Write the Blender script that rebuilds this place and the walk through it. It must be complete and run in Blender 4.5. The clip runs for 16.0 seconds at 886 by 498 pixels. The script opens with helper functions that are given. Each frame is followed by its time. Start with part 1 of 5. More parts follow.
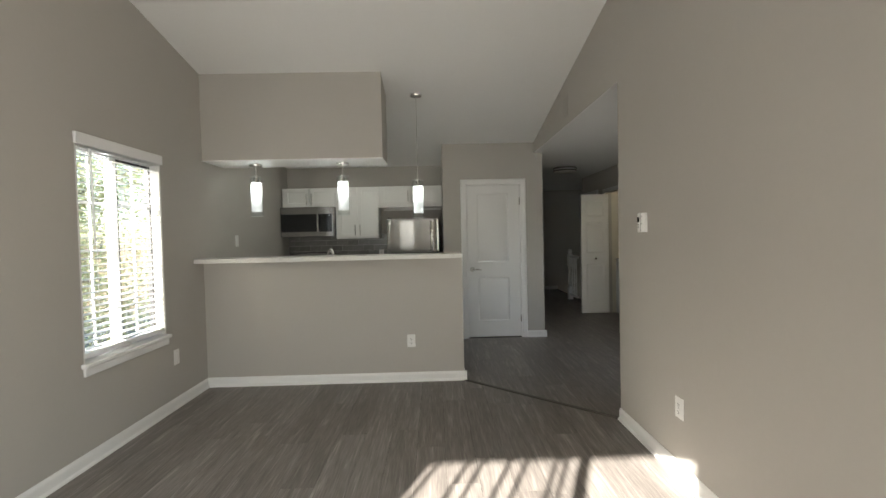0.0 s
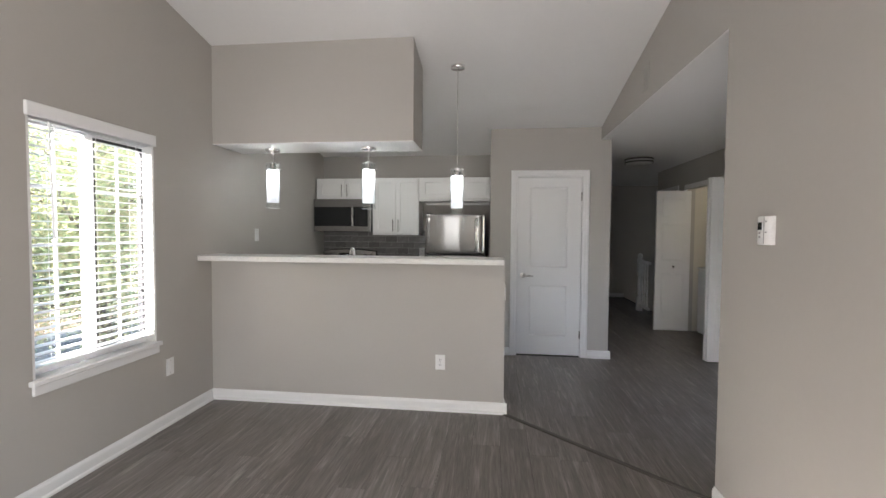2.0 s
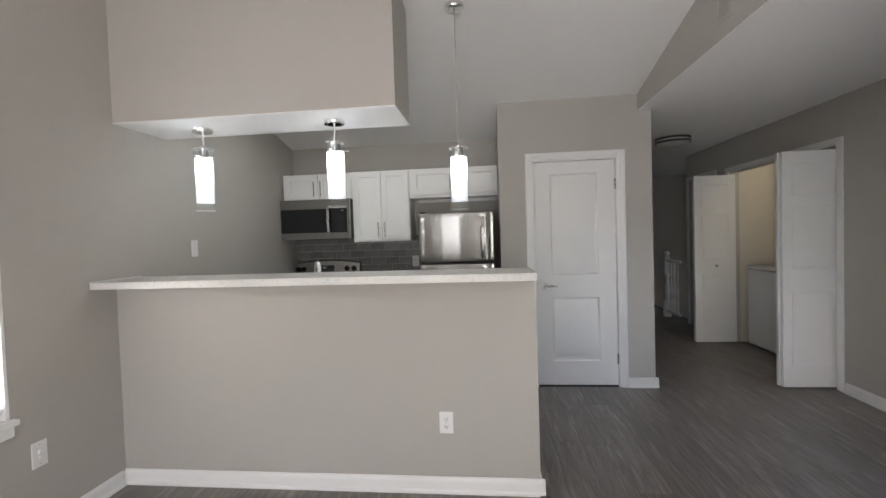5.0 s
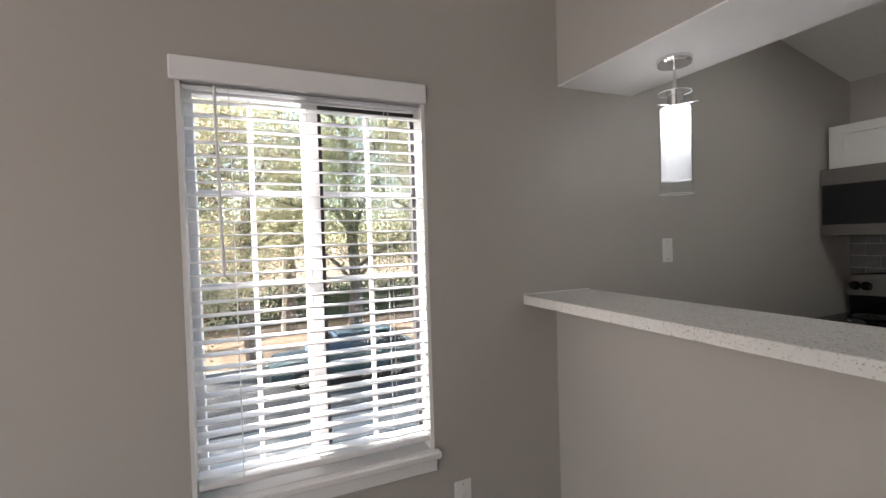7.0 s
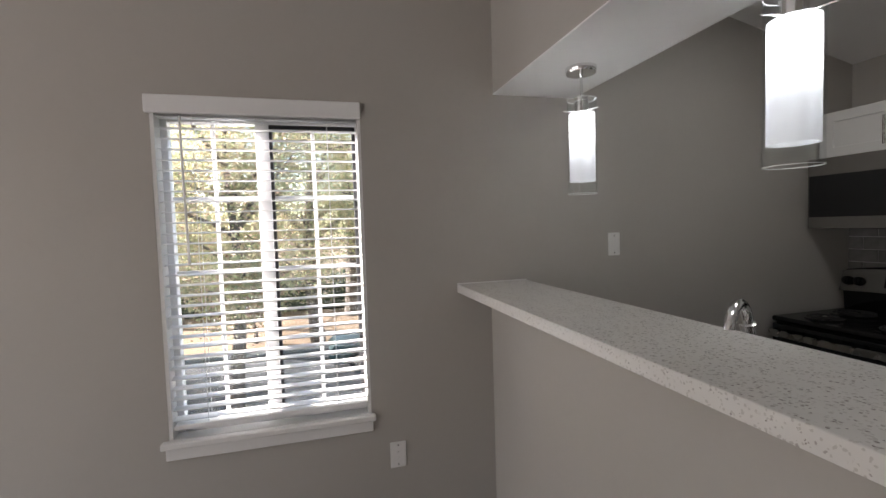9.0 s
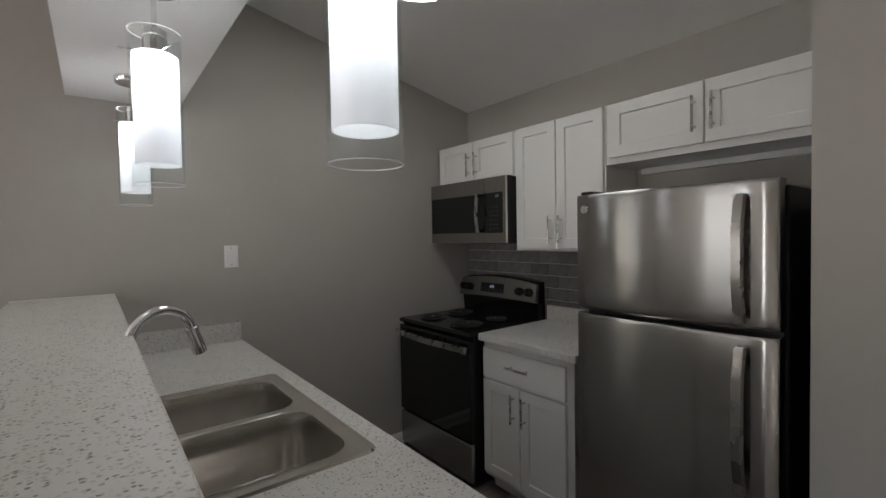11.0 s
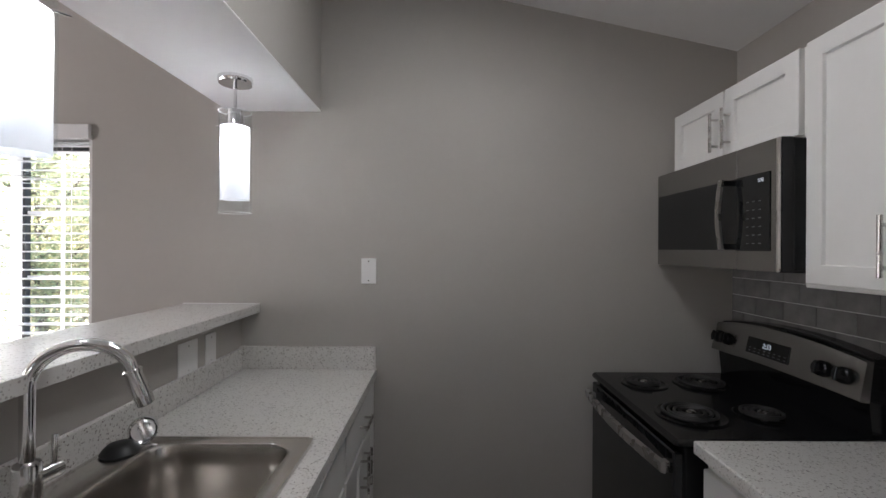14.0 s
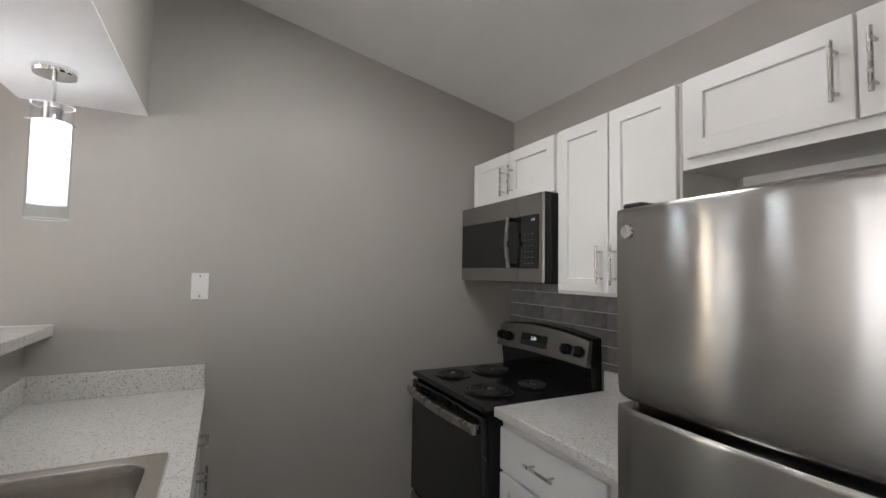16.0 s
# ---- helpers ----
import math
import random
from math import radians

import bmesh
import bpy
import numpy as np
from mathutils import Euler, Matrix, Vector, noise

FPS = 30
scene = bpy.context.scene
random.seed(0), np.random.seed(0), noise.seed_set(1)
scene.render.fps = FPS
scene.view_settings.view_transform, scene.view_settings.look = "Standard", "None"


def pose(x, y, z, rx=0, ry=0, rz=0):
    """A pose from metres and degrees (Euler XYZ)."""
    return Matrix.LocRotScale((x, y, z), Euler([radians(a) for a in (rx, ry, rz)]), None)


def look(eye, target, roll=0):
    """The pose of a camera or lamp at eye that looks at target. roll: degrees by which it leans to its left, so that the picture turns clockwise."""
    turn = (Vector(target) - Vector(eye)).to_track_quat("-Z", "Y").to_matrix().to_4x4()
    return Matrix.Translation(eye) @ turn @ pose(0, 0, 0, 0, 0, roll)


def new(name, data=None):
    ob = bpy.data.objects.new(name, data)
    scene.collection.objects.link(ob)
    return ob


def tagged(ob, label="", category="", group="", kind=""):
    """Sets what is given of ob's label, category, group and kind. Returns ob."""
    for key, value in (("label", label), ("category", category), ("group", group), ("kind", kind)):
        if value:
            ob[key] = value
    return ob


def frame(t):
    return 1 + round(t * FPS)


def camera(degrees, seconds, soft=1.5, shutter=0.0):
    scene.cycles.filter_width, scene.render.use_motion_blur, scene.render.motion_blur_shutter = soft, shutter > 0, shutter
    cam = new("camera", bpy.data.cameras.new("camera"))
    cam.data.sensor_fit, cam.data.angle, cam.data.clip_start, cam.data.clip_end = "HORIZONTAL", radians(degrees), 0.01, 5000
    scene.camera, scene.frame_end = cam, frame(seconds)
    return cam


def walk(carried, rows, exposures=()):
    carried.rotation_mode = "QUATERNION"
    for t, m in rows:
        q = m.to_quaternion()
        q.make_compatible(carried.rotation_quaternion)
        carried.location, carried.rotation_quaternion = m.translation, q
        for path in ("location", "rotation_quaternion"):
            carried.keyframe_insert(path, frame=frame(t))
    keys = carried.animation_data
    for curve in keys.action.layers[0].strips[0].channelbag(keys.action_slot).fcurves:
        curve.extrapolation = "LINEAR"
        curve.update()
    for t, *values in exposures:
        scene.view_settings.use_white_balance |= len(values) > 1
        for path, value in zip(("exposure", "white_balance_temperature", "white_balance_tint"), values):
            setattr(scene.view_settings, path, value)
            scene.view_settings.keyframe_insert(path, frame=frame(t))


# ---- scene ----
cam = camera(90.1, 16.0)
PATH = [
    (0, (2.135, -4.114, 1.346), (2.171, -2.115, 1.29), -1.3),
    (0.5, (2.142, -3.849, 1.339), (2.104, -1.85, 1.284), -1.0),
    (1, (2.172, -3.624, 1.382), (2.096, -1.626, 1.317), -0.3),
    (1.5, (2.23, -3.459, 1.391), (2.025, -1.471, 1.311), -0.1),
    (2, (2.303, -3.371, 1.39), (2.071, -1.386, 1.313), 0.4),
    (2.5, (2.342, -3.386, 1.388), (2.079, -1.405, 1.315), 0.3),
    (3, (2.358, -3.349, 1.389), (2.064, -1.372, 1.32), -0.1),
    (3.2, (2.356, -3.318, 1.387), (2.057, -1.342, 1.319), -0.4),
    (5.3, (2.096, -2.121, 1.385), (1.889, -0.133, 1.327), -1.9),
    (5.5, (2.053, -1.983, 1.402), (1.735, -0.009, 1.362), -1.4),
    (6, (1.909, -1.665, 1.404), (1.102, 0.164, 1.355), -1.5),
    (6.5, (1.773, -1.391, 1.388), (0.306, -0.033, 1.352), -1.4),
    (7, (1.578, -1.24, 1.443), (-0.25, -0.429, 1.394), -1.7),
    (7.5, (1.478, -1.125, 1.476), (-0.48, -0.717, 1.448), -1.3),
    (8, (1.53, -1.017, 1.465), (-0.454, -0.762, 1.437), -1.3),
    (8.5, (1.719, -0.905, 1.456), (-0.27, -0.701, 1.412), -1.7),
    (9, (2.012, -0.781, 1.466), (0.084, -0.26, 1.367), -1.8),
    (9.5, (2.328, -0.605, 1.444), (0.572, 0.348, 1.352), -1.4),
    (10, (2.552, -0.387, 1.442), (1.04, 0.92, 1.374), -1.4),
    (10.2, (2.579, -0.287, 1.445), (1.136, 1.096, 1.369), -1.5),
    (12.3, (2.519, 0.673, 1.415), (0.65, 1.382, 1.358), 0.2),
    (12.5, (2.48, 0.747, 1.42), (0.584, 1.379, 1.351), 0.2),
    (13, (2.361, 0.926, 1.421), (0.385, 1.228, 1.348), 0.5),
    (13.5, (2.216, 1.015, 1.438), (0.219, 1.102, 1.367), 0.6),
    (14, (2.07, 1.035, 1.454), (0.07, 1.04, 1.453), 0.3),
    (14.5, (2.051, 1.029, 1.468), (0.052, 1.032, 1.529), 0.4),
    (15, (2.123, 0.982, 1.459), (0.127, 1.081, 1.546), 1.3),
    (15.5, (2.211, 0.885, 1.442), (0.261, 1.315, 1.55), 1.5),
    (16, (2.291, 0.782, 1.431), (0.502, 1.672, 1.534), 0.9),
]
EXPOSURES = [(0.0, 3.06, 6750, 6), (0.5, 3.14, 6450, 9), (1.0, 3.48, 6300, 12), (1.5, 3.5, 6350, 13), (3.2, 3.58, 6300, 13), (5.5, 3.66, 6300, 13), (6.5, 3.04, 6450, 17), (7.5, 2.86, 6600, 16), (8.5, 2.62, 6650, 17), (9.5, 2.84, 6350, 15), (10.2, 2.78, 6450, 14), (12.5, 3.62, 6300, 15), (13.0, 3.48, 6250, 17), (13.5, 3.5, 6200, 18), (14.5, 3.34, 6200, 18), (15.0, 3.25, 6200, 18), (15.5, 3.42, 6300, 17), (16.0, 3.93, 6350, 16)]
walk(cam, [(t, look(eye, target, roll)) for t, eye, target, roll in PATH], EXPOSURES)

SKY, SUN = 0.098, 5.0
EASTFILL, PATIOLIGHT, ENTRYLIGHT = 7.2, 4.6, 0.14
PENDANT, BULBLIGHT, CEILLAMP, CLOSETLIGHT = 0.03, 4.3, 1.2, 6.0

# ---- world, sun and large lights ----
world = bpy.data.worlds.new("world")
scene.world = world
world.use_nodes = True
sky = world.node_tree.nodes.new("ShaderNodeTexSky")
sky.sky_type, sky.sun_disc = "NISHITA", False
sky.sun_elevation, sky.sun_rotation = radians(23), radians(203.6)
background = world.node_tree.nodes["Background"]
background.inputs["Strength"].default_value = SKY
world.node_tree.links.new(sky.outputs[0], background.inputs["Color"])

sun_data = bpy.data.lights.new("sun", "SUN")
sun_data.energy, sun_data.angle, sun_data.color = SUN, radians(0.5), (1.0, 0.955, 0.90)
sun = new("sun", sun_data)
sun.matrix_world = look((0, 0, 8), Vector((0, 0, 8)) + Vector((0.4, 0.917, -0.402)))


def daylight(name, energy, width, height, eye, target):
    """An area lamp in an opening: the sky's light, and the added east fill."""
    data = bpy.data.lights.new(name, "AREA")
    data.shape, data.size, data.size_y, data.energy, data.color = "RECTANGLE", width, height, energy, (1.0, 0.975, 0.93)
    new(name, data).matrix_world = look(eye, target)


# The east lamp is added fill for the living room, in an unseen opening.
daylight("east_fill_light", EASTFILL, 1.3, 1.9, (3.50, -5.05, 1.15), (0, -5.05, 1.15))
daylight("patio_daylight", PATIOLIGHT, 1.55, 1.95, (0.84, -6.075, 1.04), (0.84, 0, 1.04))
daylight("entry_daylight", ENTRYLIGHT, 0.75, 1.0, (4.25, -1.05, 1.42), (4.25, 3, 1.2))


# ---- materials ----
def nodes_of(name):
    m = bpy.data.materials.new(name)
    m.use_nodes = True
    t = m.node_tree
    return m, t, t.nodes["Principled BSDF"]


def noise_node(t, scale, detail=3.0, stretch=(1, 1, 1), offset=None):
    co = t.nodes.new("ShaderNodeTexCoord")
    mp = t.nodes.new("ShaderNodeMapping")
    mp.inputs["Scale"].default_value = stretch
    t.links.new(co.outputs["Object"], mp.inputs["Vector"])
    if offset is not None:
        t.links.new(offset, mp.inputs["Location"])
    n = t.nodes.new("ShaderNodeTexNoise")
    n.inputs["Scale"].default_value, n.inputs["Detail"].default_value = scale, detail
    t.links.new(mp.outputs["Vector"], n.inputs["Vector"])
    return n


def mixed(t, kind, a, b, fac):
    x = t.nodes.new("ShaderNodeMix")
    x.data_type, x.blend_type = "RGBA", kind
    for socket, value in ((x.inputs["A"], a), (x.inputs["B"], b), (x.inputs["Factor"], fac)):
        if hasattr(value, "links"):
            t.links.new(value, socket)
        else:
            socket.default_value = (*value, 1) if isinstance(value, tuple) else value
    return x.outputs["Result"]


def ramp(t, source, stops):
    r = t.nodes.new("ShaderNodeValToRGB")
    while len(r.color_ramp.elements) < len(stops):
        r.color_ramp.elements.new(0.5)
    for e, (p, c) in zip(r.color_ramp.elements, stops):
        e.position, e.color = p, (*c, 1) if isinstance(c, tuple) else (c, c, c, 1)
    t.links.new(source, r.inputs["Fac"])
    return r.outputs["Color"]


def bumped(t, bsdf, source, strength, distance=0.002):
    b = t.nodes.new("ShaderNodeBump")
    b.inputs["Strength"].default_value, b.inputs["Distance"].default_value = strength, distance
    t.links.new(source, b.inputs["Height"])
    t.links.new(b.outputs["Normal"], bsdf.inputs["Normal"])


def mat(name, color, rough=0.5, metal=0.0, var=0.06, scale=3.0, fine=90.0, bump=0.05, bump_scale=250.0, specular=0.5, coat=0.0):
    """A surface with broad and fine variation of colour and gloss."""
    m, t, p = nodes_of(name)
    low = tuple(c * (1 - var) for c in color)
    high = tuple(min(1, c * (1 + var)) for c in color)
    broad = mixed(t, "MIX", low, high, noise_node(t, scale).outputs["Fac"])
    grain = ramp(t, noise_node(t, fine).outputs["Fac"], [(0.3, 1 - var * 0.6), (0.7, 1.0)])
    t.links.new(mixed(t, "MULTIPLY", broad, grain, 1.0), p.inputs["Base Color"])
    t.links.new(ramp(t, noise_node(t, scale * 2.3).outputs["Fac"], [(0.3, max(0.02, rough - 0.02)), (0.7, min(1, rough + 0.02))]), p.inputs["Roughness"])
    p.inputs["Metallic"].default_value = metal
    p.inputs["Specular IOR Level"].default_value = specular
    p.inputs["Coat Weight"].default_value = coat
    if bump:
        bumped(t, p, noise_node(t, bump_scale, 2).outputs["Fac"], bump)
    return m


def plank_material():
    m, t, p = nodes_of("vinyl_plank")
    info = t.nodes.new("ShaderNodeObjectInfo")
    geo = t.nodes.new("ShaderNodeNewGeometry")
    add = t.nodes.new("ShaderNodeMath")
    add.operation = "ADD"
    t.links.new(info.outputs["Random"], add.inputs[0])
    t.links.new(geo.outputs["Random Per Island"], add.inputs[1])
    shift = t.nodes.new("ShaderNodeVectorMath")
    shift.operation = "SCALE"
    shift.inputs[0].default_value = (7.3, 11.1, 3.7)
    t.links.new(add.outputs[0], shift.inputs["Scale"])
    fraction = t.nodes.new("ShaderNodeMath")
    fraction.operation = "FRACT"
    t.links.new(add.outputs[0], fraction.inputs[0])
    tone = ramp(t, fraction.outputs[0], [(0.0, (0.172, 0.152, 0.141)), (0.35, (0.214, 0.191, 0.178)), (0.7, (0.190, 0.169, 0.157)), (1.0, (0.238, 0.214, 0.200))])
    streak = noise_node(t, 4.2, 5, (9.0, 0.6, 1), shift.outputs[0])
    streak.inputs["Distortion"].default_value = 0.6
    grain = noise_node(t, 26.0, 5, (6.0, 0.30, 1), shift.outputs[0])
    cloud = noise_node(t, 2.2, 3, (2.0, 0.8, 1), shift.outputs[0])
    color = mixed(t, "MULTIPLY", tone, ramp(t, streak.outputs["Fac"], [(0.25, 0.60), (0.45, 0.92), (0.56, 1.06), (0.65, 1.5), (0.76, 1.9)]), 0.75)
    color = mixed(t, "MULTIPLY", color, ramp(t, grain.outputs["Fac"], [(0.3, 0.72), (0.7, 1.22)]), 0.9)
    color = mixed(t, "MULTIPLY", color, ramp(t, cloud.outputs["Fac"], [(0.3, 0.85), (0.7, 1.1)]), 0.8)
    t.links.new(color, p.inputs["Base Color"])
    t.links.new(ramp(t, streak.outputs["Fac"], [(0.2, 0.34), (0.8, 0.46)]), p.inputs["Roughness"])
    p.inputs["Specular IOR Level"].default_value = 0.45
    bumped(t, p, grain.outputs["Fac"], 0.12, 0.001)
    return m


def speckle_material():
    """Pale laminate with scattered grey, brown and dark chips."""
    m, t, p = nodes_of("speckled_laminate")
    color = mixed(t, "MIX", (0.64, 0.625, 0.60), (0.70, 0.685, 0.66), noise_node(t, 30.0, 3).outputs["Fac"])
    wobble = noise_node(t, 160.0, 2)
    for scale, share, size, tint in ((150.0, 0.55, 0.36, (0.52, 0.50, 0.47)), (115.0, 0.66, 0.32, (0.40, 0.375, 0.35)), (145.0, 0.76, 0.36, (0.24, 0.215, 0.195))):
        co = t.nodes.new("ShaderNodeTexCoord")
        shift = t.nodes.new("ShaderNodeVectorMath")
        shift.operation = "MULTIPLY_ADD"
        shift.inputs[1].default_value = (0.006, 0.006, 0.006)
        t.links.new(wobble.outputs["Color"], shift.inputs[0])
        t.links.new(co.outputs["Object"], shift.inputs[2])
        cell = t.nodes.new("ShaderNodeTexVoronoi")
        cell.inputs["Scale"].default_value = scale
        t.links.new(shift.outputs[0], cell.inputs["Vector"])
        chosen = ramp(t, cell.outputs["Color"], [(share, 0.0), (share + 0.02, 1.0)])
        near = ramp(t, cell.outputs["Distance"], [(size, 1.0), (size + 0.06, 0.0)])
        color = mixed(t, "MIX", color, tint, mixed(t, "MULTIPLY", chosen, near, 1.0))
    t.links.new(color, p.inputs["Base Color"])
    t.links.new(ramp(t, noise_node(t, 6.0).outputs["Fac"], [(0.3, 0.32), (0.7, 0.37)]), p.inputs["Roughness"])
    return m


def brushed(name, color, rough, vertical=True):
    m, t, p = nodes_of(name)
    stretch = (1, 1, 60) if vertical else (60, 60, 1)
    fine = noise_node(t, 12.0, 4, stretch)
    t.links.new(mixed(t, "MIX", tuple(c * 0.97 for c in color), color, fine.outputs["Fac"]), p.inputs["Base Color"])
    t.links.new(ramp(t, fine.outputs["Fac"], [(0.3, rough - 0.015), (0.7, rough + 0.015)]), p.inputs["Roughness"])
    p.inputs["Metallic"].default_value = 1.0
    p.inputs["Anisotropic"].default_value = 1.0
    p.inputs["Anisotropic Rotation"].default_value = 0.25 if vertical else 0.0
    tangent = t.nodes.new("ShaderNodeTangent")
    tangent.direction_type, tangent.axis = "RADIAL", "Z"
    t.links.new(tangent.outputs[0], p.inputs["Tangent"])
    return m


def shell_glass(name):
    """Thin clear glass shell: see-through, with a mirror image that grows at its edges."""
    m = bpy.data.materials.new(name)
    m.use_nodes = True
    t = m.node_tree
    clear, gloss, mix, edge = (t.nodes.new(k) for k in ("ShaderNodeBsdfTransparent", "ShaderNodeBsdfGlossy", "ShaderNodeMixShader", "ShaderNodeLayerWeight"))
    gloss.inputs["Roughness"].default_value = 0.03
    clear.inputs["Color"].default_value = (0.97, 0.98, 0.98, 1)
    edge.inputs["Blend"].default_value = 0.3
    t.links.new(ramp(t, edge.outputs["Facing"], [(0.0, 0.03), (0.6, 0.06), (1.0, 0.35)]), mix.inputs[0])
    t.links.new(clear.outputs[0], mix.inputs[1])
    t.links.new(gloss.outputs[0], mix.inputs[2])
    t.links.new(mix.outputs[0], t.nodes["Material Output"].inputs["Surface"])
    return m


def pane_material():
    """Thin window glass: clear, with a faint mirror image."""
    m = bpy.data.materials.new("window_glass")
    m.use_nodes = True
    t = m.node_tree
    out = t.nodes["Material Output"]
    clear, gloss, mix, fr = (t.nodes.new(k) for k in ("ShaderNodeBsdfTransparent", "ShaderNodeBsdfGlossy", "ShaderNodeMixShader", "ShaderNodeValue"))
    gloss.inputs["Roughness"].default_value = 0.02
    clear.inputs["Color"].default_value = (0.95, 0.97, 0.96, 1)
    fr.outputs[0].default_value = 0.04
    t.links.new(fr.outputs[0], mix.inputs[0])
    t.links.new(clear.outputs[0], mix.inputs[1])
    t.links.new(gloss.outputs[0], mix.inputs[2])
    t.links.new(mix.outputs[0], out.inputs["Surface"])
    return m


def glow(name, color, strength):
    m, t, p = nodes_of(name)
    p.inputs["Base Color"].default_value = (0.85, 0.85, 0.85, 1)
    p.inputs["Emission Color"].default_value = (*color, 1)
    p.inputs["Emission Strength"].default_value = strength
    return m


def frosted(name, color, strength):
    """Frosted glass that passes a lamp's light and glows a little all over."""
    m, t, p = nodes_of(name)
    p.inputs["Base Color"].default_value = (0.85, 0.86, 0.87, 1)
    p.inputs["Roughness"].default_value = 0.4
    p.inputs["Emission Color"].default_value = (*color, 1)
    p.inputs["Emission Strength"].default_value = strength
    tl, mx = t.nodes.new("ShaderNodeBsdfTranslucent"), t.nodes.new("ShaderNodeMixShader")
    tl.inputs["Color"].default_value = (0.9, 0.91, 0.92, 1)
    mx.inputs[0].default_value = 0.5
    t.links.new(p.outputs[0], mx.inputs[1])
    t.links.new(tl.outputs[0], mx.inputs[2])
    t.links.new(mx.outputs[0], t.nodes["Material Output"].inputs["Surface"])
    return m


def island_material(name, stops, rough=0.6, specular=0.3, transmit=0.0):
    m, t, p = nodes_of(name)
    geo = t.nodes.new("ShaderNodeNewGeometry")
    color = ramp(t, geo.outputs["Random Per Island"], stops)
    color = mixed(t, "MULTIPLY", color, ramp(t, noise_node(t, 1.2).outputs["Fac"], [(0.3, 0.75), (0.7, 1.1)]), 1.0)
    t.links.new(color, p.inputs["Base Color"])
    p.inputs["Roughness"].default_value = rough
    p.inputs["Specular IOR Level"].default_value = specular
    if transmit:
        tl = t.nodes.new("ShaderNodeBsdfTranslucent")
        t.links.new(color, tl.inputs["Color"])
        mx = t.nodes.new("ShaderNodeMixShader")
        mx.inputs[0].default_value = transmit
        t.links.new(p.outputs[0], mx.inputs[1])
        t.links.new(tl.outputs[0], mx.inputs[2])
        t.links.new(mx.outputs[0], t.nodes["Material Output"].inputs["Surface"])
    return m


def tile_material():
    m, t, p = nodes_of("grey_glazed_tile")
    info = t.nodes.new("ShaderNodeObjectInfo")
    tone = ramp(t, info.outputs["Random"], [(0.0, (0.17, 0.165, 0.16)), (0.5, (0.205, 0.20, 0.195)), (1.0, (0.235, 0.23, 0.225))])
    cloud = noise_node(t, 18.0, 4)
    t.links.new(mixed(t, "MULTIPLY", tone, ramp(t, cloud.outputs["Fac"], [(0.3, 0.78), (0.7, 1.12)]), 1.0), p.inputs["Base Color"])
    p.inputs["Roughness"].default_value = 0.16
    bumped(t, p, noise_node(t, 25.0, 2).outputs["Fac"], 0.12, 0.002)
    return m


WALL = mat("greige_wall_paint", (0.452, 0.430, 0.398), 0.62, var=0.025, scale=1.3, fine=40, bump=0.10, bump_scale=260, specular=0.35)
CEILING = mat("white_ceiling_paint", (0.83, 0.825, 0.815), 0.85, var=0.02, scale=1.1, fine=30, bump=0.2, bump_scale=160, specular=0.2)
TRIM = mat("white_trim_paint", (0.80, 0.795, 0.785), 0.32, var=0.02, scale=4, fine=60, bump=0.02)
DOORPAINT = mat("white_door_paint", (0.78, 0.775, 0.765), 0.36, var=0.02, scale=3, fine=50, bump=0.06, bump_scale=180)
CABINET = mat("white_cabinet_paint", (0.78, 0.775, 0.755), 0.3, var=0.02, scale=5, fine=60, bump=0.02)
CABINSIDE = mat("grey_cabinet_side", (0.34, 0.335, 0.325), 0.5, var=0.04)
LAMINATE = speckle_material()
PLANK = plank_material()
SUBFLOOR = mat("dark_joint", (0.045, 0.04, 0.036), 0.8)
STRIP = mat("grey_brown_transition", (0.085, 0.074, 0.066), 0.45, var=0.15, scale=12)
STEEL = brushed("brushed_steel", (0.38, 0.372, 0.360), 0.20)
STEELFLAT = mat("satin_steel", (0.46, 0.448, 0.425), 0.28, 1.0, var=0.015, scale=8, bump=0)
SINKSTEEL = mat("sink_steel", (0.66, 0.635, 0.605), 0.22, 1.0, var=0.025, scale=3, fine=200, bump=0.02, bump_scale=400)
CHROME = mat("chrome", (0.80, 0.80, 0.80), 0.06, 1.0, var=0.02, bump=0)
NICKEL = mat("brushed_nickel", (0.55, 0.535, 0.51), 0.27, 1.0, var=0.015, scale=20, bump=0)
BLACKGLOSS = mat("black_enamel", (0.009, 0.009, 0.010), 0.12, var=0.2, bump=0, specular=0.35)
BLACKMATTE = mat("black_plastic", (0.009, 0.009, 0.010), 0.42, var=0.2, bump=0.08, specular=0.35)
COIL = mat("burner_coil", (0.05, 0.049, 0.048), 0.5, 0.6, var=0.2)
DARKGLASS = mat("dark_oven_glass", (0.01, 0.011, 0.012), 0.05, var=0.1, bump=0)
GLASS = shell_glass("clear_glass")
PANE = pane_material()
PLASTIC = mat("white_plastic", (0.82, 0.815, 0.80), 0.3, var=0.02, bump=0)
SLOT = mat("dark_slot", (0.03, 0.03, 0.03), 0.6)
BLIND = mat("white_faux_wood", (0.84, 0.84, 0.84), 0.35, var=0.02, scale=5, fine=80, bump=0.03)
VINYL = mat("white_vinyl", (0.82, 0.82, 0.82), 0.35, var=0.02, bump=0)
GASKET = mat("black_gasket", (0.02, 0.02, 0.022), 0.5)
GLASSEDGE = mat("cut_glass_edge", (0.85, 0.88, 0.88), 0.12, var=0.01, scale=5)
GROUT = mat("grey_grout", (0.50, 0.49, 0.475), 0.85, var=0.08, scale=20)
TILE = tile_material()
SHADE = frosted("frosted_lit_shade", (0.95, 0.98, 1.0), PENDANT)
BULB = glow("lit_bulb", (0.96, 1.0, 0.985), BULBLIGHT)
DISC = glow("lit_diffuser", (0.975, 1.0, 0.95), CEILLAMP)
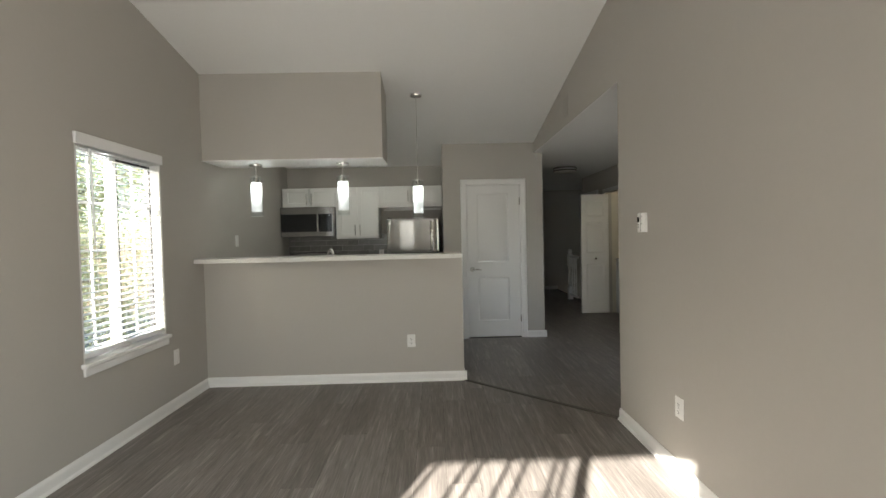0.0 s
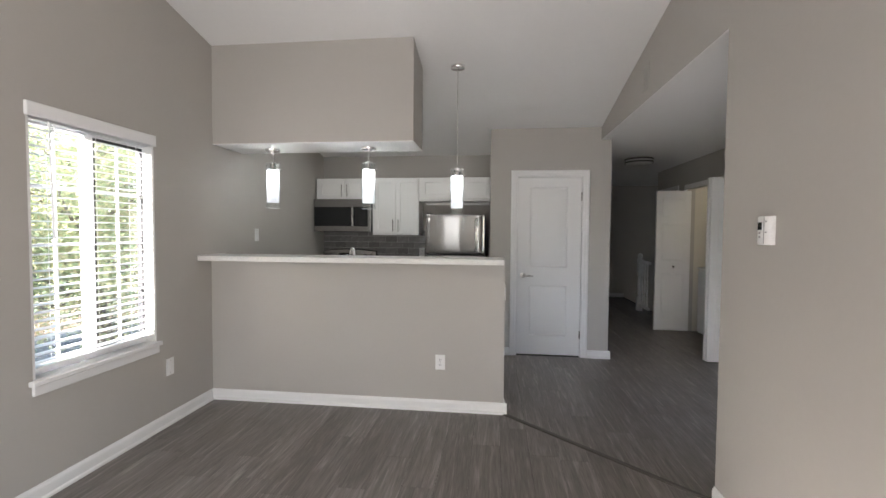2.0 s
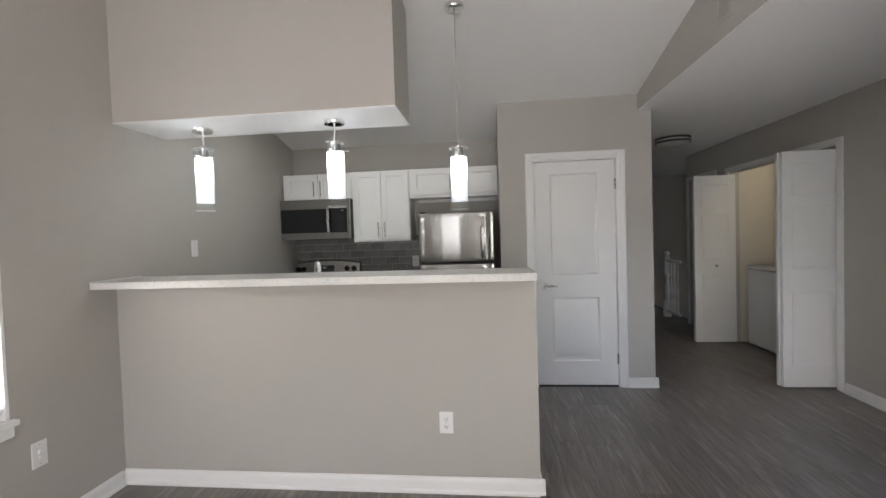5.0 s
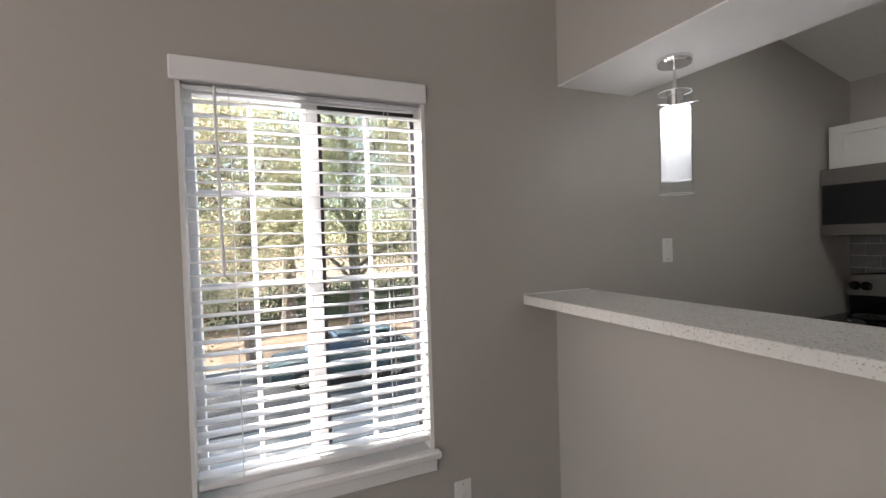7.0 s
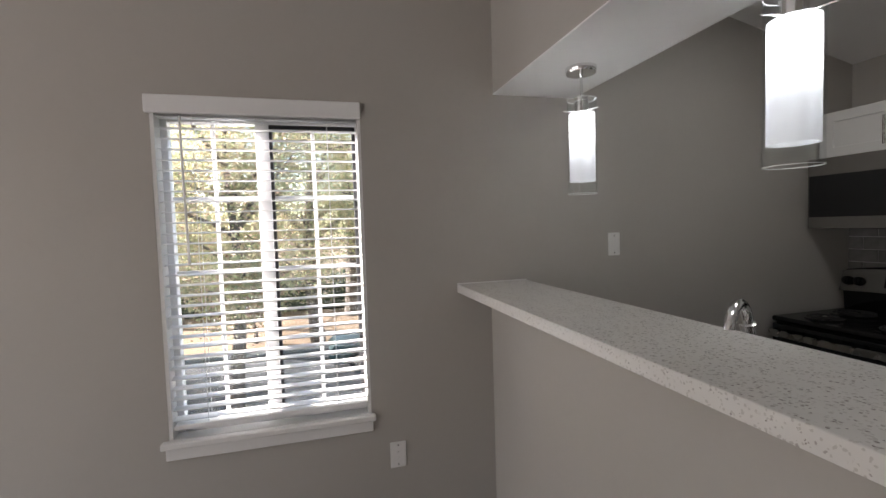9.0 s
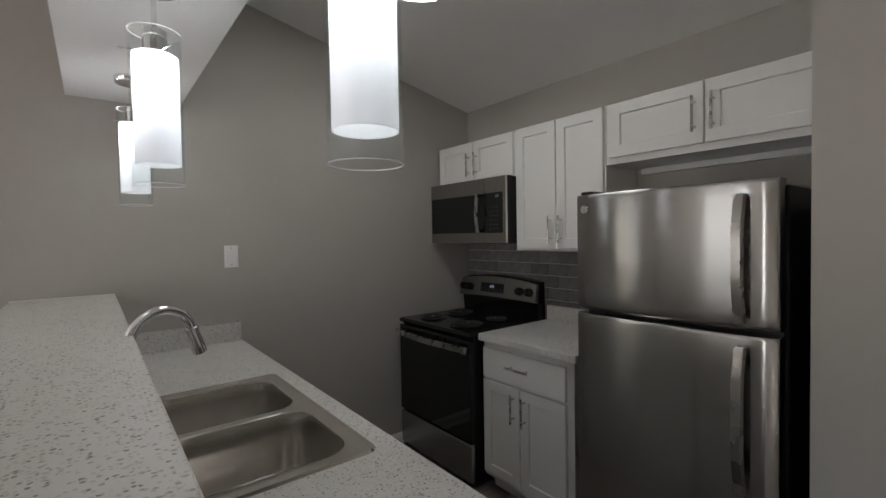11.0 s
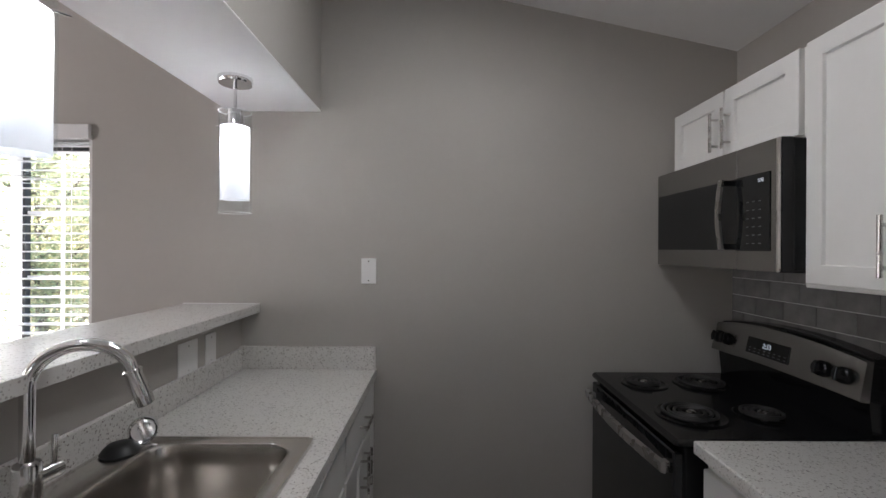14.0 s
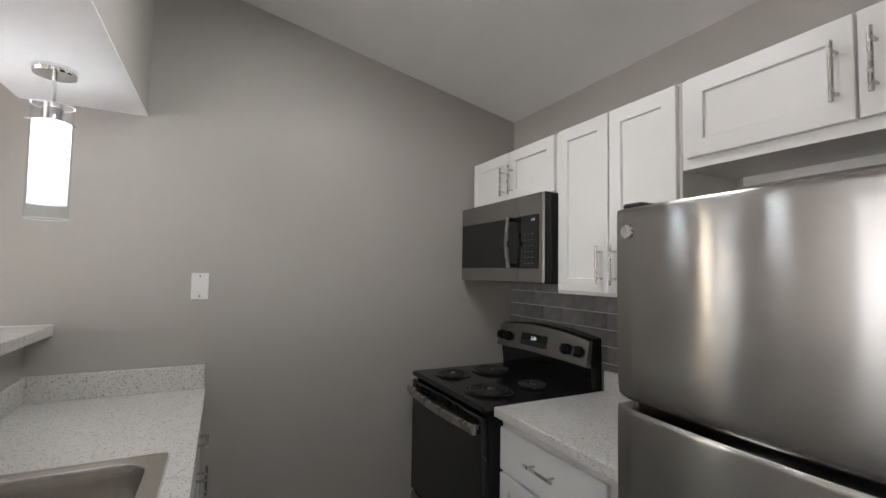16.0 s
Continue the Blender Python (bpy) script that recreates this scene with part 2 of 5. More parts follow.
MARKS = mat("dim_key_marks", (0.10, 0.10, 0.10), 0.5)
UNLIT = mat("unlit_diffuser", (0.55, 0.54, 0.52), 0.4)
BRONZE = mat("dark_metal", (0.10, 0.095, 0.09), 0.3, 1.0)
DIGIT = glow("display_digits", (0.75, 0.9, 1.0), 0.06)
RUBBER = mat("black_rubber", (0.012, 0.013, 0.014), 0.5)
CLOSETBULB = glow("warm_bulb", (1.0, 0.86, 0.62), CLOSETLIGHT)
LAUNDRY = mat("cream_laundry_paint", (0.62, 0.585, 0.51), 0.6, var=0.03)
WASHER = mat("white_washer_enamel", (0.74, 0.75, 0.76), 0.25, var=0.02, bump=0)
BARK = mat("bark", (0.15, 0.125, 0.105), 0.9, var=0.4, scale=3, fine=20, bump=0.8, bump_scale=18)
LEAF = island_material("autumn_leaf", [(0.0, (0.38, 0.44, 0.26)), (0.35, (0.54, 0.53, 0.31)), (0.6, (0.64, 0.56, 0.37)), (0.8, (0.66, 0.48, 0.41)), (1.0, (0.46, 0.46, 0.30))], transmit=0.6)
GREENLEAF = island_material("green_leaf", [(0.0, (0.28, 0.36, 0.21)), (0.5, (0.45, 0.48, 0.28)), (1.0, (0.62, 0.54, 0.35))], transmit=0.6)
REDLEAF = island_material("red_leaf", [(0.0, (0.18, 0.035, 0.025)), (0.6, (0.30, 0.08, 0.04)), (1.0, (0.26, 0.13, 0.04))], transmit=0.35)
HEDGE = island_material("hedge_leaf", [(0.0, (0.018, 0.032, 0.016)), (0.6, (0.03, 0.05, 0.026)), (1.0, (0.05, 0.07, 0.035))])
GRASS = mat("lawn_and_litter", (0.27, 0.18, 0.11), 0.9, var=0.35, scale=0.7, fine=9, bump=0.5, bump_scale=20)
ASPHALT = mat("asphalt", (0.065, 0.067, 0.072), 0.85, var=0.2, scale=0.6, fine=40)
CONCRETE = mat("pale_concrete", (0.30, 0.295, 0.285), 0.85, var=0.12, scale=1.0, fine=30)
SIDING = mat("beige_siding", (0.42, 0.39, 0.34), 0.7, var=0.05)
CARPAINT = mat("dark_teal_car_paint", (0.02, 0.05, 0.055), 0.35, var=0.1, bump=0, specular=0.3)
CARGLASS = mat("car_glass", (0.02, 0.025, 0.03), 0.06, var=0.1, bump=0)
TYRE = mat("tyre_rubber", (0.015, 0.015, 0.015), 0.8)


# ---- mesh helpers ----
ORIGIN = {}


def box(bm, x0, x1, y0, y1, z0, z1, bevel=0.0, segments=1):
    tmp = bmesh.new() if bevel else bm
    v = [tmp.verts.new((x, y, z)) for z in (z0, z1) for x, y in ((x0, y0), (x1, y0), (x1, y1), (x0, y1))]
    for f in ((3, 2, 1, 0), (4, 5, 6, 7), (0, 1, 5, 4), (1, 2, 6, 5), (2, 3, 7, 6), (3, 0, 4, 7)):
        tmp.faces.new([v[i] for i in f])
    if bevel:
        bmesh.ops.bevel(tmp, geom=tmp.edges[:], offset=bevel, segments=segments, profile=0.5, affect="EDGES")
        me = bpy.data.meshes.new("tmp")
        tmp.to_mesh(me)
        bm.from_mesh(me)
        tmp.free()
        bpy.data.meshes.remove(me)
    return bm


def boxes(*rows, bevel=0.0):
    bm = bmesh.new()
    for r in rows:
        box(bm, *r, bevel=bevel)
    return bm


def ring(bm, points):
    return [bm.verts.new(p) for p in points]


def skin(bm, rings, closed=True, cap_start=True, cap_end=True):
    for a, b in zip(rings, rings[1:]):
        n = len(a)
        for i in range(n if closed else n - 1):
            bm.faces.new((a[i], a[(i + 1) % n], b[(i + 1) % n], b[i]))
    if cap_start:
        bm.faces.new(list(reversed(rings[0])))
    if cap_end:
        bm.faces.new(rings[-1])
    return bm


def circle(center, radius, axis, n):
    axis = Vector(axis).normalized()
    side = axis.orthogonal().normalized()
    up = axis.cross(side)
    return [Vector(center) + radius * (math.cos(a) * side + math.sin(a) * up) for a in (2 * math.pi * i / n for i in range(n))]


def rod(bm, a, b, r0, r1=None, n=16):
    a, b = Vector(a), Vector(b)
    return skin(bm, [ring(bm, circle(a, r0, b - a, n)), ring(bm, circle(b, r0 if r1 is None else r1, b - a, n))])


def tube(bm, points, radii, n=12):
    pts = [Vector(p) for p in points]
    rings = []
    side = None
    for i, p in enumerate(pts):
        d = (pts[min(i + 1, len(pts) - 1)] - pts[max(i - 1, 0)]).normalized()
        side = d.orthogonal().normalized() if side is None else (side - d * side.dot(d)).normalized()
        up = d.cross(side)
        r = radii[i] if isinstance(radii, (list, tuple)) else radii
        rings.append(ring(bm, [p + r * (math.cos(a) * side + math.sin(a) * up) for a in (2 * math.pi * k / n for k in range(n))]))
    return skin(bm, rings)


def lathe(bm, profile, center, n=32, cap=True):
    """profile: (radius, z) pairs, turned round the upright line through center."""
    cx, cy = center
    rings = [ring(bm, [(cx + r * math.cos(a), cy + r * math.sin(a), z) for a in (2 * math.pi * k / n for k in range(n))]) for r, z in profile]
    return skin(bm, rings, True, cap, cap)


def rounded(cx, cy, hx, hy, r, z, n=6):
    pts = []
    for sx, sy, a0 in ((1, 1, 0), (-1, 1, 90), (-1, -1, 180), (1, -1, 270)):
        for k in range(n + 1):
            a = radians(a0 + 90 * k / n)
            pts.append((cx + sx * (hx - r) + r * math.cos(a), cy + sy * (hy - r) + r * math.sin(a), z))
    return pts


def slab_profile(bm, outline, y0, y1):
    """An outline in x and z, made y0 to y1 thick."""
    return skin(bm, [ring(bm, [(x, y0, z) for x, z in outline]), ring(bm, [(x, y1, z) for x, z in outline])])


def mesh_object(name, bm, material, smooth=True):
    bmesh.ops.recalc_face_normals(bm, faces=bm.faces[:])
    me = bpy.data.meshes.new(name)
    bm.to_mesh(me)
    bm.free()
    me.materials.append(material)
    if smooth:
        for p in me.polygons:
            p.use_smooth = True
        me.set_sharp_from_angle(angle=radians(32))
    return new(name, me)


def structure(name, bm, material, label=""):
    return tagged(mesh_object(name, bm, material, False), label, kind="structure")


def thing(name, label, category, base=(0, 0, 0), group="", kind=""):
    ob = new(name)
    ob.empty_display_size = 0.1
    ob.location = base
    ORIGIN[ob.name] = Vector(base)
    return tagged(ob, label, category, group, kind)


def part(name, bm, material, parent, label="", smooth=True):
    base = ORIGIN[parent.name]
    bmesh.ops.translate(bm, verts=bm.verts[:], vec=-base)
    ob = mesh_object(name, bm, material, smooth)
    ob.parent = parent
    ORIGIN[ob.name] = base
    return tagged(ob, label)


# ---- large structure ----
T = 0.11                                 # thickness of the walls
EAST, BACK, END = 3.447, 2.415, -6.05    # living room's east wall, kitchen's back wall, patio wall
RIDGE, RIDGE_Z = -0.85, 2.387 + 0.21 * (2.415 + 0.85)


def roof(y):
    return 2.387 + 0.21 * (2.415 - y) if y > RIDGE else RIDGE_Z


def upright_wall(x0, x1, outline):
    """A wall in the plane x, from its outline in y and z."""
    bm = bmesh.new()
    return skin(bm, [ring(bm, [(x0, y, z) for y, z in outline]), ring(bm, [(x1, y, z) for y, z in outline])])


bm = boxes((-T, 0, END, -1.425, 0, 2.0), (-T, 0, -0.600, BACK + T, 0, 2.0), (-T, 0, -1.425, -0.600, 0, 0.60), (-T, 0, -1.425, -0.600, 1.975, 2.0))
top = upright_wall(-T, 0, [(END, 2.0), (BACK + T, 2.0), (BACK + T, 2.6), (BACK, 2.6), (RIDGE, 3.3), (END, 3.3)])
me = bpy.data.meshes.new("top")
top.to_mesh(me)
bm.from_mesh(me)
top.free()
structure("wall_west", bm, WALL, "greige painted wall with one window, below a sloping ceiling")

structure("wall_kitchen_back", boxes((0, 2.25, BACK, BACK + T, 0, 2.6)), WALL, "greige painted kitchen wall behind the cabinets")

# closet block beside the fridge
bm = slab_profile(bmesh.new(), [(2.25, 0), (2.535, 0), (2.535, 2.025), (3.279, 2.025), (3.279, 0), (3.56, 0), (3.56, 2.407), (EAST, 2.407), (EAST, 2.8), (2.25, 2.8)], 1.664, 1.664 + T)
structure("wall_closet", bm, WALL, "greige painted closet wall with a white panel door")
structure("wall_closet_side", boxes((2.25, 2.36, 1.664 + T, BACK + T, 0, 2.6)), WALL, "greige painted closet wall beside the fridge")
structure("wall_closet_back", boxes((2.36, 3.45, BACK, BACK + T, 0, 2.6)), WALL, "plain greige wall at the back of the closet")
structure("wall_hall_west", boxes((3.45, 3.56, 1.664 + T, 6.75, 0, 2.41)), WALL, "greige hallway wall")
structure("wall_east", boxes((EAST, EAST + T, END, -5.75, 0, 3.3), (EAST, EAST + T, -4.35, -0.985, 0, 3.3), (EAST, EAST + T, -5.75, -4.35, 2.15, 3.3)), WALL, "greige painted living room wall with a thermostat")
bm = upright_wall(EAST, EAST + T, [(-0.985, 2.412), (1.664 + T, 2.412), (1.664 + T, 2.8), (RIDGE, 3.3), (-0.985, 3.3)])
structure("wall_header", bm, WALL, "greige painted header above the hallway opening")
structure("wall_entry", boxes((EAST + T, 3.85, -1.095, -0.985, 0, 2.42), (4.65, 5.0, -1.095, -0.985, 0, 2.42), (3.85, 4.65, -1.095, -0.985, 0, 0.9), (3.85, 4.65, -1.095, -0.985, 1.95, 2.42)), WALL, "plain greige wall closing the hallway")
bm = boxes((5.0, 5.0 + T, -1.095, 1.62, 0, 2.42), (5.0, 5.0 + T, 3.27, 3.62, 0, 2.42), (5.0, 5.0 + T, 1.62, 3.27, 2.02, 2.42), (5.0, 5.0 + T, 3.62, 4.34, 2.04, 2.42), (5.0, 5.0 + T, 4.34, 4.42, 0, 2.42))
structure("wall_hall_east", bm, WALL, "greige hallway wall with a wide laundry opening")
structure("wall_hall_end", boxes((3.56, 6.6, 6.62, 6.73, -1.5, 2.42)), WALL, "greige wall at the end of the hallway")
structure("wall_stair", boxes((6.5, 6.6, 4.62, 6.62, -1.5, 2.42), (5.11, 6.6, 4.425, 4.51, -1.5, 2.42)), WALL, "greige wall beside the stairwell")
structure("wall_bedroom", boxes((5.11, 6.0, 3.36, 3.47, 0, 2.42), (5.9, 6.0, 3.47, 4.51, 0, 2.42)), WALL, "plain greige wall behind the open bedroom doorway")
structure("wall_laundry", boxes((5.11, 6.0, 3.27, 3.355, 0, 2.42), (5.11, 6.0, 1.53, 1.62, 0, 2.42), (5.92, 6.0, 1.62, 3.27, 0, 2.42)), LAUNDRY, "cream painted laundry closet walls")
bm = boxes((-T, 0.02, END - T, END, 0, 3.3), (1.66, EAST + T, END - T, END, 0, 3.3), (0.02, 1.66, END - T, END, 2.06, 3.3))
structure("wall_patio", bm, WALL, "greige wall with a glazed patio door")

# ceilings
bm = bmesh.new()
outline = [(BACK + T, 2.387 - 0.21 * T), (RIDGE, RIDGE_Z), (END - T, RIDGE_Z), (END - T, RIDGE_Z + 0.25), (RIDGE, RIDGE_Z + 0.25), (BACK + T, 2.7)]
skin(bm, [ring(bm, [(-T, y, z) for y, z in outline]), ring(bm, [(EAST + T, y, z) for y, z in outline])])
structure("ceiling", bm, CEILING, "white sloping ceiling of living room and kitchen")
bm = bmesh.new()
outline = [(EAST + 0.002, -1.095), (6.6, -1.095), (6.6, 6.73), (3.562, 6.73), (3.562, 1.662), (EAST + 0.002, 1.662)]
skin(bm, [ring(bm, [(x, y, z) for x, y in outline]) for z in (2.408, 2.4115)])
structure("ceiling_hall", bm, CEILING, "white flat hallway ceiling")

# soffit above the bar: painted box with a white underside
bm = upright_wall(0.0, 1.667, [(0.035, 2.098), (0.465, 2.098), (0.465, 2.85), (0.035, 2.95)])
structure("soffit", bm, WALL, "greige painted box soffit hanging over the bar")
structure("soffit_underside", boxes((0.0, 1.667, 0.035, 0.465, 2.092, 2.0975)), CEILING, "white underside of the soffit")

# half wall of the bar
structure("half_wall", boxes((0, 2.384, 0, 0.098, 0, 1.1525)), WALL, "greige painted half wall under the bar top")

floor = structure("floor", boxes((-T, 6.6, END - T, 4.62, -0.2, -0.004), (3.45, 5.11, 4.62, 6.73, -0.2, -0.004)), SUBFLOOR, "grey-brown wood-look vinyl plank floor")
structure("stairwell", boxes((5.11, 6.6, 4.62, 6.73, -1.6, -1.5)), PLANK, "dark stair landing below the railing")


def molding(name, a, b, out, label="white painted baseboard with a rounded shoe", height=0.086):
    """Baseboard from a to b on the floor, standing out from its wall along out."""
    a, b, out = Vector((*a, 0)), Vector((*b, 0)), Vector((*out, 0))
    profile = [(0.001, 0), (0.024, 0), (0.022, 0.012), (0.013, 0.02), (0.013, height - 0.022), (0.010, height - 0.012), (0.006, height - 0.006), (0.005, height), (0.001, height)]
    bm = bmesh.new()
    skin(bm, [ring(bm, [p + out * d + Vector((0, 0, z)) for d, z in profile]) for p in (a, b)])
    return structure(name, bm, TRIM, label)


molding("baseboard_west", (0, END), (0, -0.024), (1, 0))
molding("baseboard_bar", (0, 0), (2.408, 0), (0, -1))
molding("baseboard_bar_end", (2.384, 0.0), (2.384, 0.098), (1, 0))
molding("baseboard_east", (EAST, -4.35), (EAST, -0.985), (-1, 0))
molding("baseboard_closet", (3.336, 1.664), (3.584, 1.664), (0, -1))
molding("baseboard_closet_west", (2.25, 1.664), (2.478, 1.664), (0, -1))
molding("baseboard_closet_side", (3.56, 1.664), (3.56, 6.62), (1, 0))
molding("baseboard_kitchen", (0, 0.70), (0, 1.76), (1, 0))
molding("baseboard_hall_end", (3.56, 6.62), (5.11, 6.62), (0, -1))
molding("baseboard_hall_east", (5.0, 3.33), (5.0, 3.55), (-1, 0))
molding("baseboard_entry", (5.0, -0.985), (5.0, 1.54), (-1, 0))

# diagonal strip where two floors meet
bm = bmesh.new()
a, b = Vector((2.384, -0.005, 0)), Vector((3.46, -0.985, 0))
w = Vector((-(b - a).y, (b - a).x, 0)).normalized() * 0.02
skin(bm, [ring(bm, [p - w, p - w * 0.6 + Vector((0, 0, 0.007)), p + w * 0.6 + Vector((0, 0, 0.007)), p + w]) for p in (a, b)])
structure("transition_strip", bm, STRIP, "dark grey-brown transition strip across the floor")


# Invented opening out of view: holds the fill lamp in the east wall.
fill_frame = thing("fill_opening", "white frame added round the unseen fill light opening in the living room wall", "door", (EAST, -5.05, 0), kind="structure")
bm = boxes((EAST + 0.02, EAST + 0.09, -5.75, -5.70, 0, 2.15), (EAST + 0.02, EAST + 0.09, -4.40, -4.35, 0, 2.15), (EAST + 0.02, EAST + 0.09, -5.70, -4.40, 2.10, 2.15), (EAST + 0.02, EAST + 0.09, -5.70, -4.40, 0, 0.04))
part("door_frame", bm, TRIM, fill_frame)


# ---- closet door ----
def panel_door(parent, x0, x1, z0, z1, y, thick, panels, material, name="leaf"):
    """A leaf in the plane y, its front towards -y, with raised panels (x0, x1, z0, z1)."""
    bm = bmesh.new()
    box(bm, x0, x1, y + 0.015, y + thick, z0, z1)
    xs = sorted({p[0] for p in panels}), sorted({p[1] for p in panels})
    edges = [x0] + [v for p in zip(*xs) for v in p] + [x1]
    for i in range(0, len(edges), 2):
        box(bm, edges[i], edges[i + 1], y, y + 0.015, z0, z1)
    for k in range(len(xs[0])):
        column = sorted([p for p in panels if p[0] == xs[0][k]], key=lambda p: p[2])
        zs = [z0] + [v for p in column for v in (p[2], p[3])] + [z1]
        for i in range(0, len(zs), 2):
            box(bm, xs[0][k], xs[1][k], y, y + 0.015, zs[i], zs[i + 1])
        for px0, px1, pz0, pz1 in column:
            rings = []
            for inset, depth in ((0.0, 0.004), (0.010, 0.0145), (0.018, 0.0145), (0.038, 0.003)):
                rings.append(ring(bm, [(px0 + inset, y + depth, pz0 + inset), (px1 - inset, y + depth, pz0 + inset), (px1 - inset, y + depth, pz1 - inset), (px0 + inset, y + depth, pz1 - inset)]))
            skin(bm, rings, True, False, True)
    return part(name, bm, material, parent)


door = thing("door_1", "closed white two-panel closet door with a nickel lever", "door", (2.907, 1.67, 0), kind="structure")
leaf = panel_door(door, 2.560, 3.254, 0.012, 2.004, 1.684, 0.035, [(2.695, 3.105, 1.00, 1.895), (2.695, 3.105, 0.225, 0.795)], DOORPAINT)
bm = boxes((2.535, 2.556, 1.655, 1.664 + T, 0, 2.008), (3.258, 3.279, 1.655, 1.664 + T, 0, 2.008), (2.535, 3.279, 1.655, 1.664 + T, 2.008, 2.026))
part("jamb", bm, TRIM, door)
bm = bmesh.new()
for x0, x1, z0, z1 in ((2.480, 2.541, 0, 2.082), (3.273, 3.334, 0, 2.082), (2.541, 3.273, 2.021, 2.082)):
    box(bm, x0, x1, 1.648, 1.6635, z0, z1, bevel=0.004)
for x0, x1, z0, z1 in ((2.486, 2.510, 0.0, 2.076), (3.304, 3.328, 0.0, 2.076), (2.510, 3.304, 2.052, 2.076)):
    box(bm, x0, x1, 1.643, 1.65, z0, z1, bevel=0.003)
part("casing", bm, TRIM, door)
bm = bmesh.new()
rod(bm, (2.622, 1.684, 0.905), (2.622, 1.672, 0.905), 0.032, 0.028, 24)
rod(bm, (2.622, 1.672, 0.905), (2.622, 1.635, 0.905), 0.011)
tube(bm, [(2.612, 1.637, 0.905), (2.65, 1.635, 0.906), (2.70, 1.637, 0.905), (2.735, 1.643, 0.902)], [0.011, 0.010, 0.009, 0.007])
part("lever_handle", bm, STEELFLAT, door, "satin nickel lever handle")
for z in (0.25, 1.79):
    bm = boxes((3.246, 3.262, 1.676, 1.684, z - 0.045, z + 0.045))
    rod(bm, (3.256, 1.674, z - 0.047), (3.256, 1.674, z + 0.047), 0.006)
    part("hinge", bm, NICKEL, door, "steel hinge")

# ---- window in the west wall, with blind ----
win = thing("window_1", "white sliding window with grids", "window", (-0.08, -1.0, 0.63), kind="structure")
Y0, Y1, YM, Z0, Z1 = -1.4245, -0.6005, -0.994, 0.626, 1.9745
bm = boxes((-0.105, -0.001, Y0 - 0.0, Y0 + 0.014, Z0, Z1), (-0.105, -0.001, Y1 - 0.014, Y1, Z0, Z1), (-0.105, -0.001, Y0 + 0.014, Y1 - 0.014, Z1 - 0.012, Z1))
part("jamb", bm, TRIM, win)
bm = bmesh.new()
for r in ((Y0 + 0.014, Y0 + 0.042, Z0, Z1 - 0.012), (Y1 - 0.020, Y1 - 0.014, Z0, Z1 - 0.012), (Y0 + 0.042, Y1 - 0.020, Z0, Z0 + 0.05), (Y0 + 0.042, Y1 - 0.020, Z1 - 0.040, Z1 - 0.012)):
    box(bm, -0.112, -0.068, *r, bevel=0.003)
box(bm, -0.109, -0.066, YM - 0.052, YM + 0.004, Z0 + 0.05, Z1 - 0.040, bevel=0.003)
part("window_frame", bm, VINYL, win)
bm = boxes((-0.1, -0.07, YM + 0.004, YM + 0.016, Z0 + 0.05, Z1 - 0.040), (-0.1, -0.07, Y1 - 0.035, Y1 - 0.020, Z0 + 0.05, Z1 - 0.040), (-0.1, -0.07, YM + 0.016, Y1 - 0.035, Z0 + 0.05, Z0 + 0.062), (-0.1, -0.07, YM + 0.016, Y1 - 0.035, Z1 - 0.056, Z1 - 0.040))
part("sash_gasket", bm, GASKET, win, "black sash gasket")
for y0, y1 in ((Y0 + 0.042, YM - 0.052), (YM + 0.016, Y1 - 0.035)):
    za, zb = Z0 + 0.052, Z1 - 0.042
    pane = part("pane", boxes((-0.092, -0.089, y0, y1, za, zb)), PANE, win)
    pane.visible_shadow = False
    ym = (y0 + y1) / 2
    part("muntin", boxes((-0.0885, -0.080, ym - 0.008, ym + 0.008, za, zb), bevel=0.002), VINYL, win)
    for k in (1, 2, 3):
        z = za + (zb - za) * k / 4
        for ya, yb in ((y0, ym - 0.0085), (ym + 0.0085, y1)):
            part("muntin", boxes((-0.0885, -0.081, ya, yb, z - 0.008, z + 0.008), bevel=0.002), VINYL, win)
bm = boxes((-0.105, -0.0005, -1.4245, -0.6005, 0.5985, 0.626))
box(bm, -0.0005, 0.036, -1.450, -0.584, 0.598, 0.626, bevel=0.005)
part("window_sill", bm, TRIM, win)
bm = boxes((0.001, 0.018, -1.436, -0.596, 0.546, 0.598), bevel=0.004)
part("apron", bm, TRIM, win)

blind = thing("window_blind", "white faux-wood venetian blind, open slats, lowered over the window", "blind", (-0.03, -1.0, 1.95))
part("valance", boxes((0.002, 0.022, -1.438, -0.600, 1.952, 2.024), bevel=0.004), BLIND, blind)
part("headrail", boxes((-0.058, 0.001, -1.405, -0.618, 1.954, 1.9615)), BLIND, blind)
part("bottom_rail", boxes((-0.058, -0.006, -1.406, -0.618, 0.660, 0.680), bevel=0.003), BLIND, blind)
slat = None
for k in range(30):
    z = 0.699 + k * 0.0429
    if slat is None:
        bm = bmesh.new()
        rows = []
        for i, d in enumerate((-0.025, -0.012, 0.0, 0.012, 0.025)):
            rows.append((-0.032 + d, 0.003 - 0.003 * (d / 0.025) ** 2 - d * math.tan(radians(2.5))))
        outline = [(x, h + 0.0028) for x, h in rows] + [(x, h) for x, h in reversed(rows)]
        skin(bm, [ring(bm, [(x, y, z + h) for x, h in outline]) for y in (-1.407, -0.617)])
        slat = part("slat", bm, BLIND, blind)
        first = z
    else:
        s = new("slat", slat.data)
        s.parent, s.location = blind, (0, 0, z - first)
for y in (-1.275, -1.035, -0.745):
    for x in (-0.059, -0.005):
        part("ladder_cord", rod(bmesh.new(), (x, y, 0.68), (x, y, 1.955), 0.0011, n=6), BLIND, blind)
bm = bmesh.new()
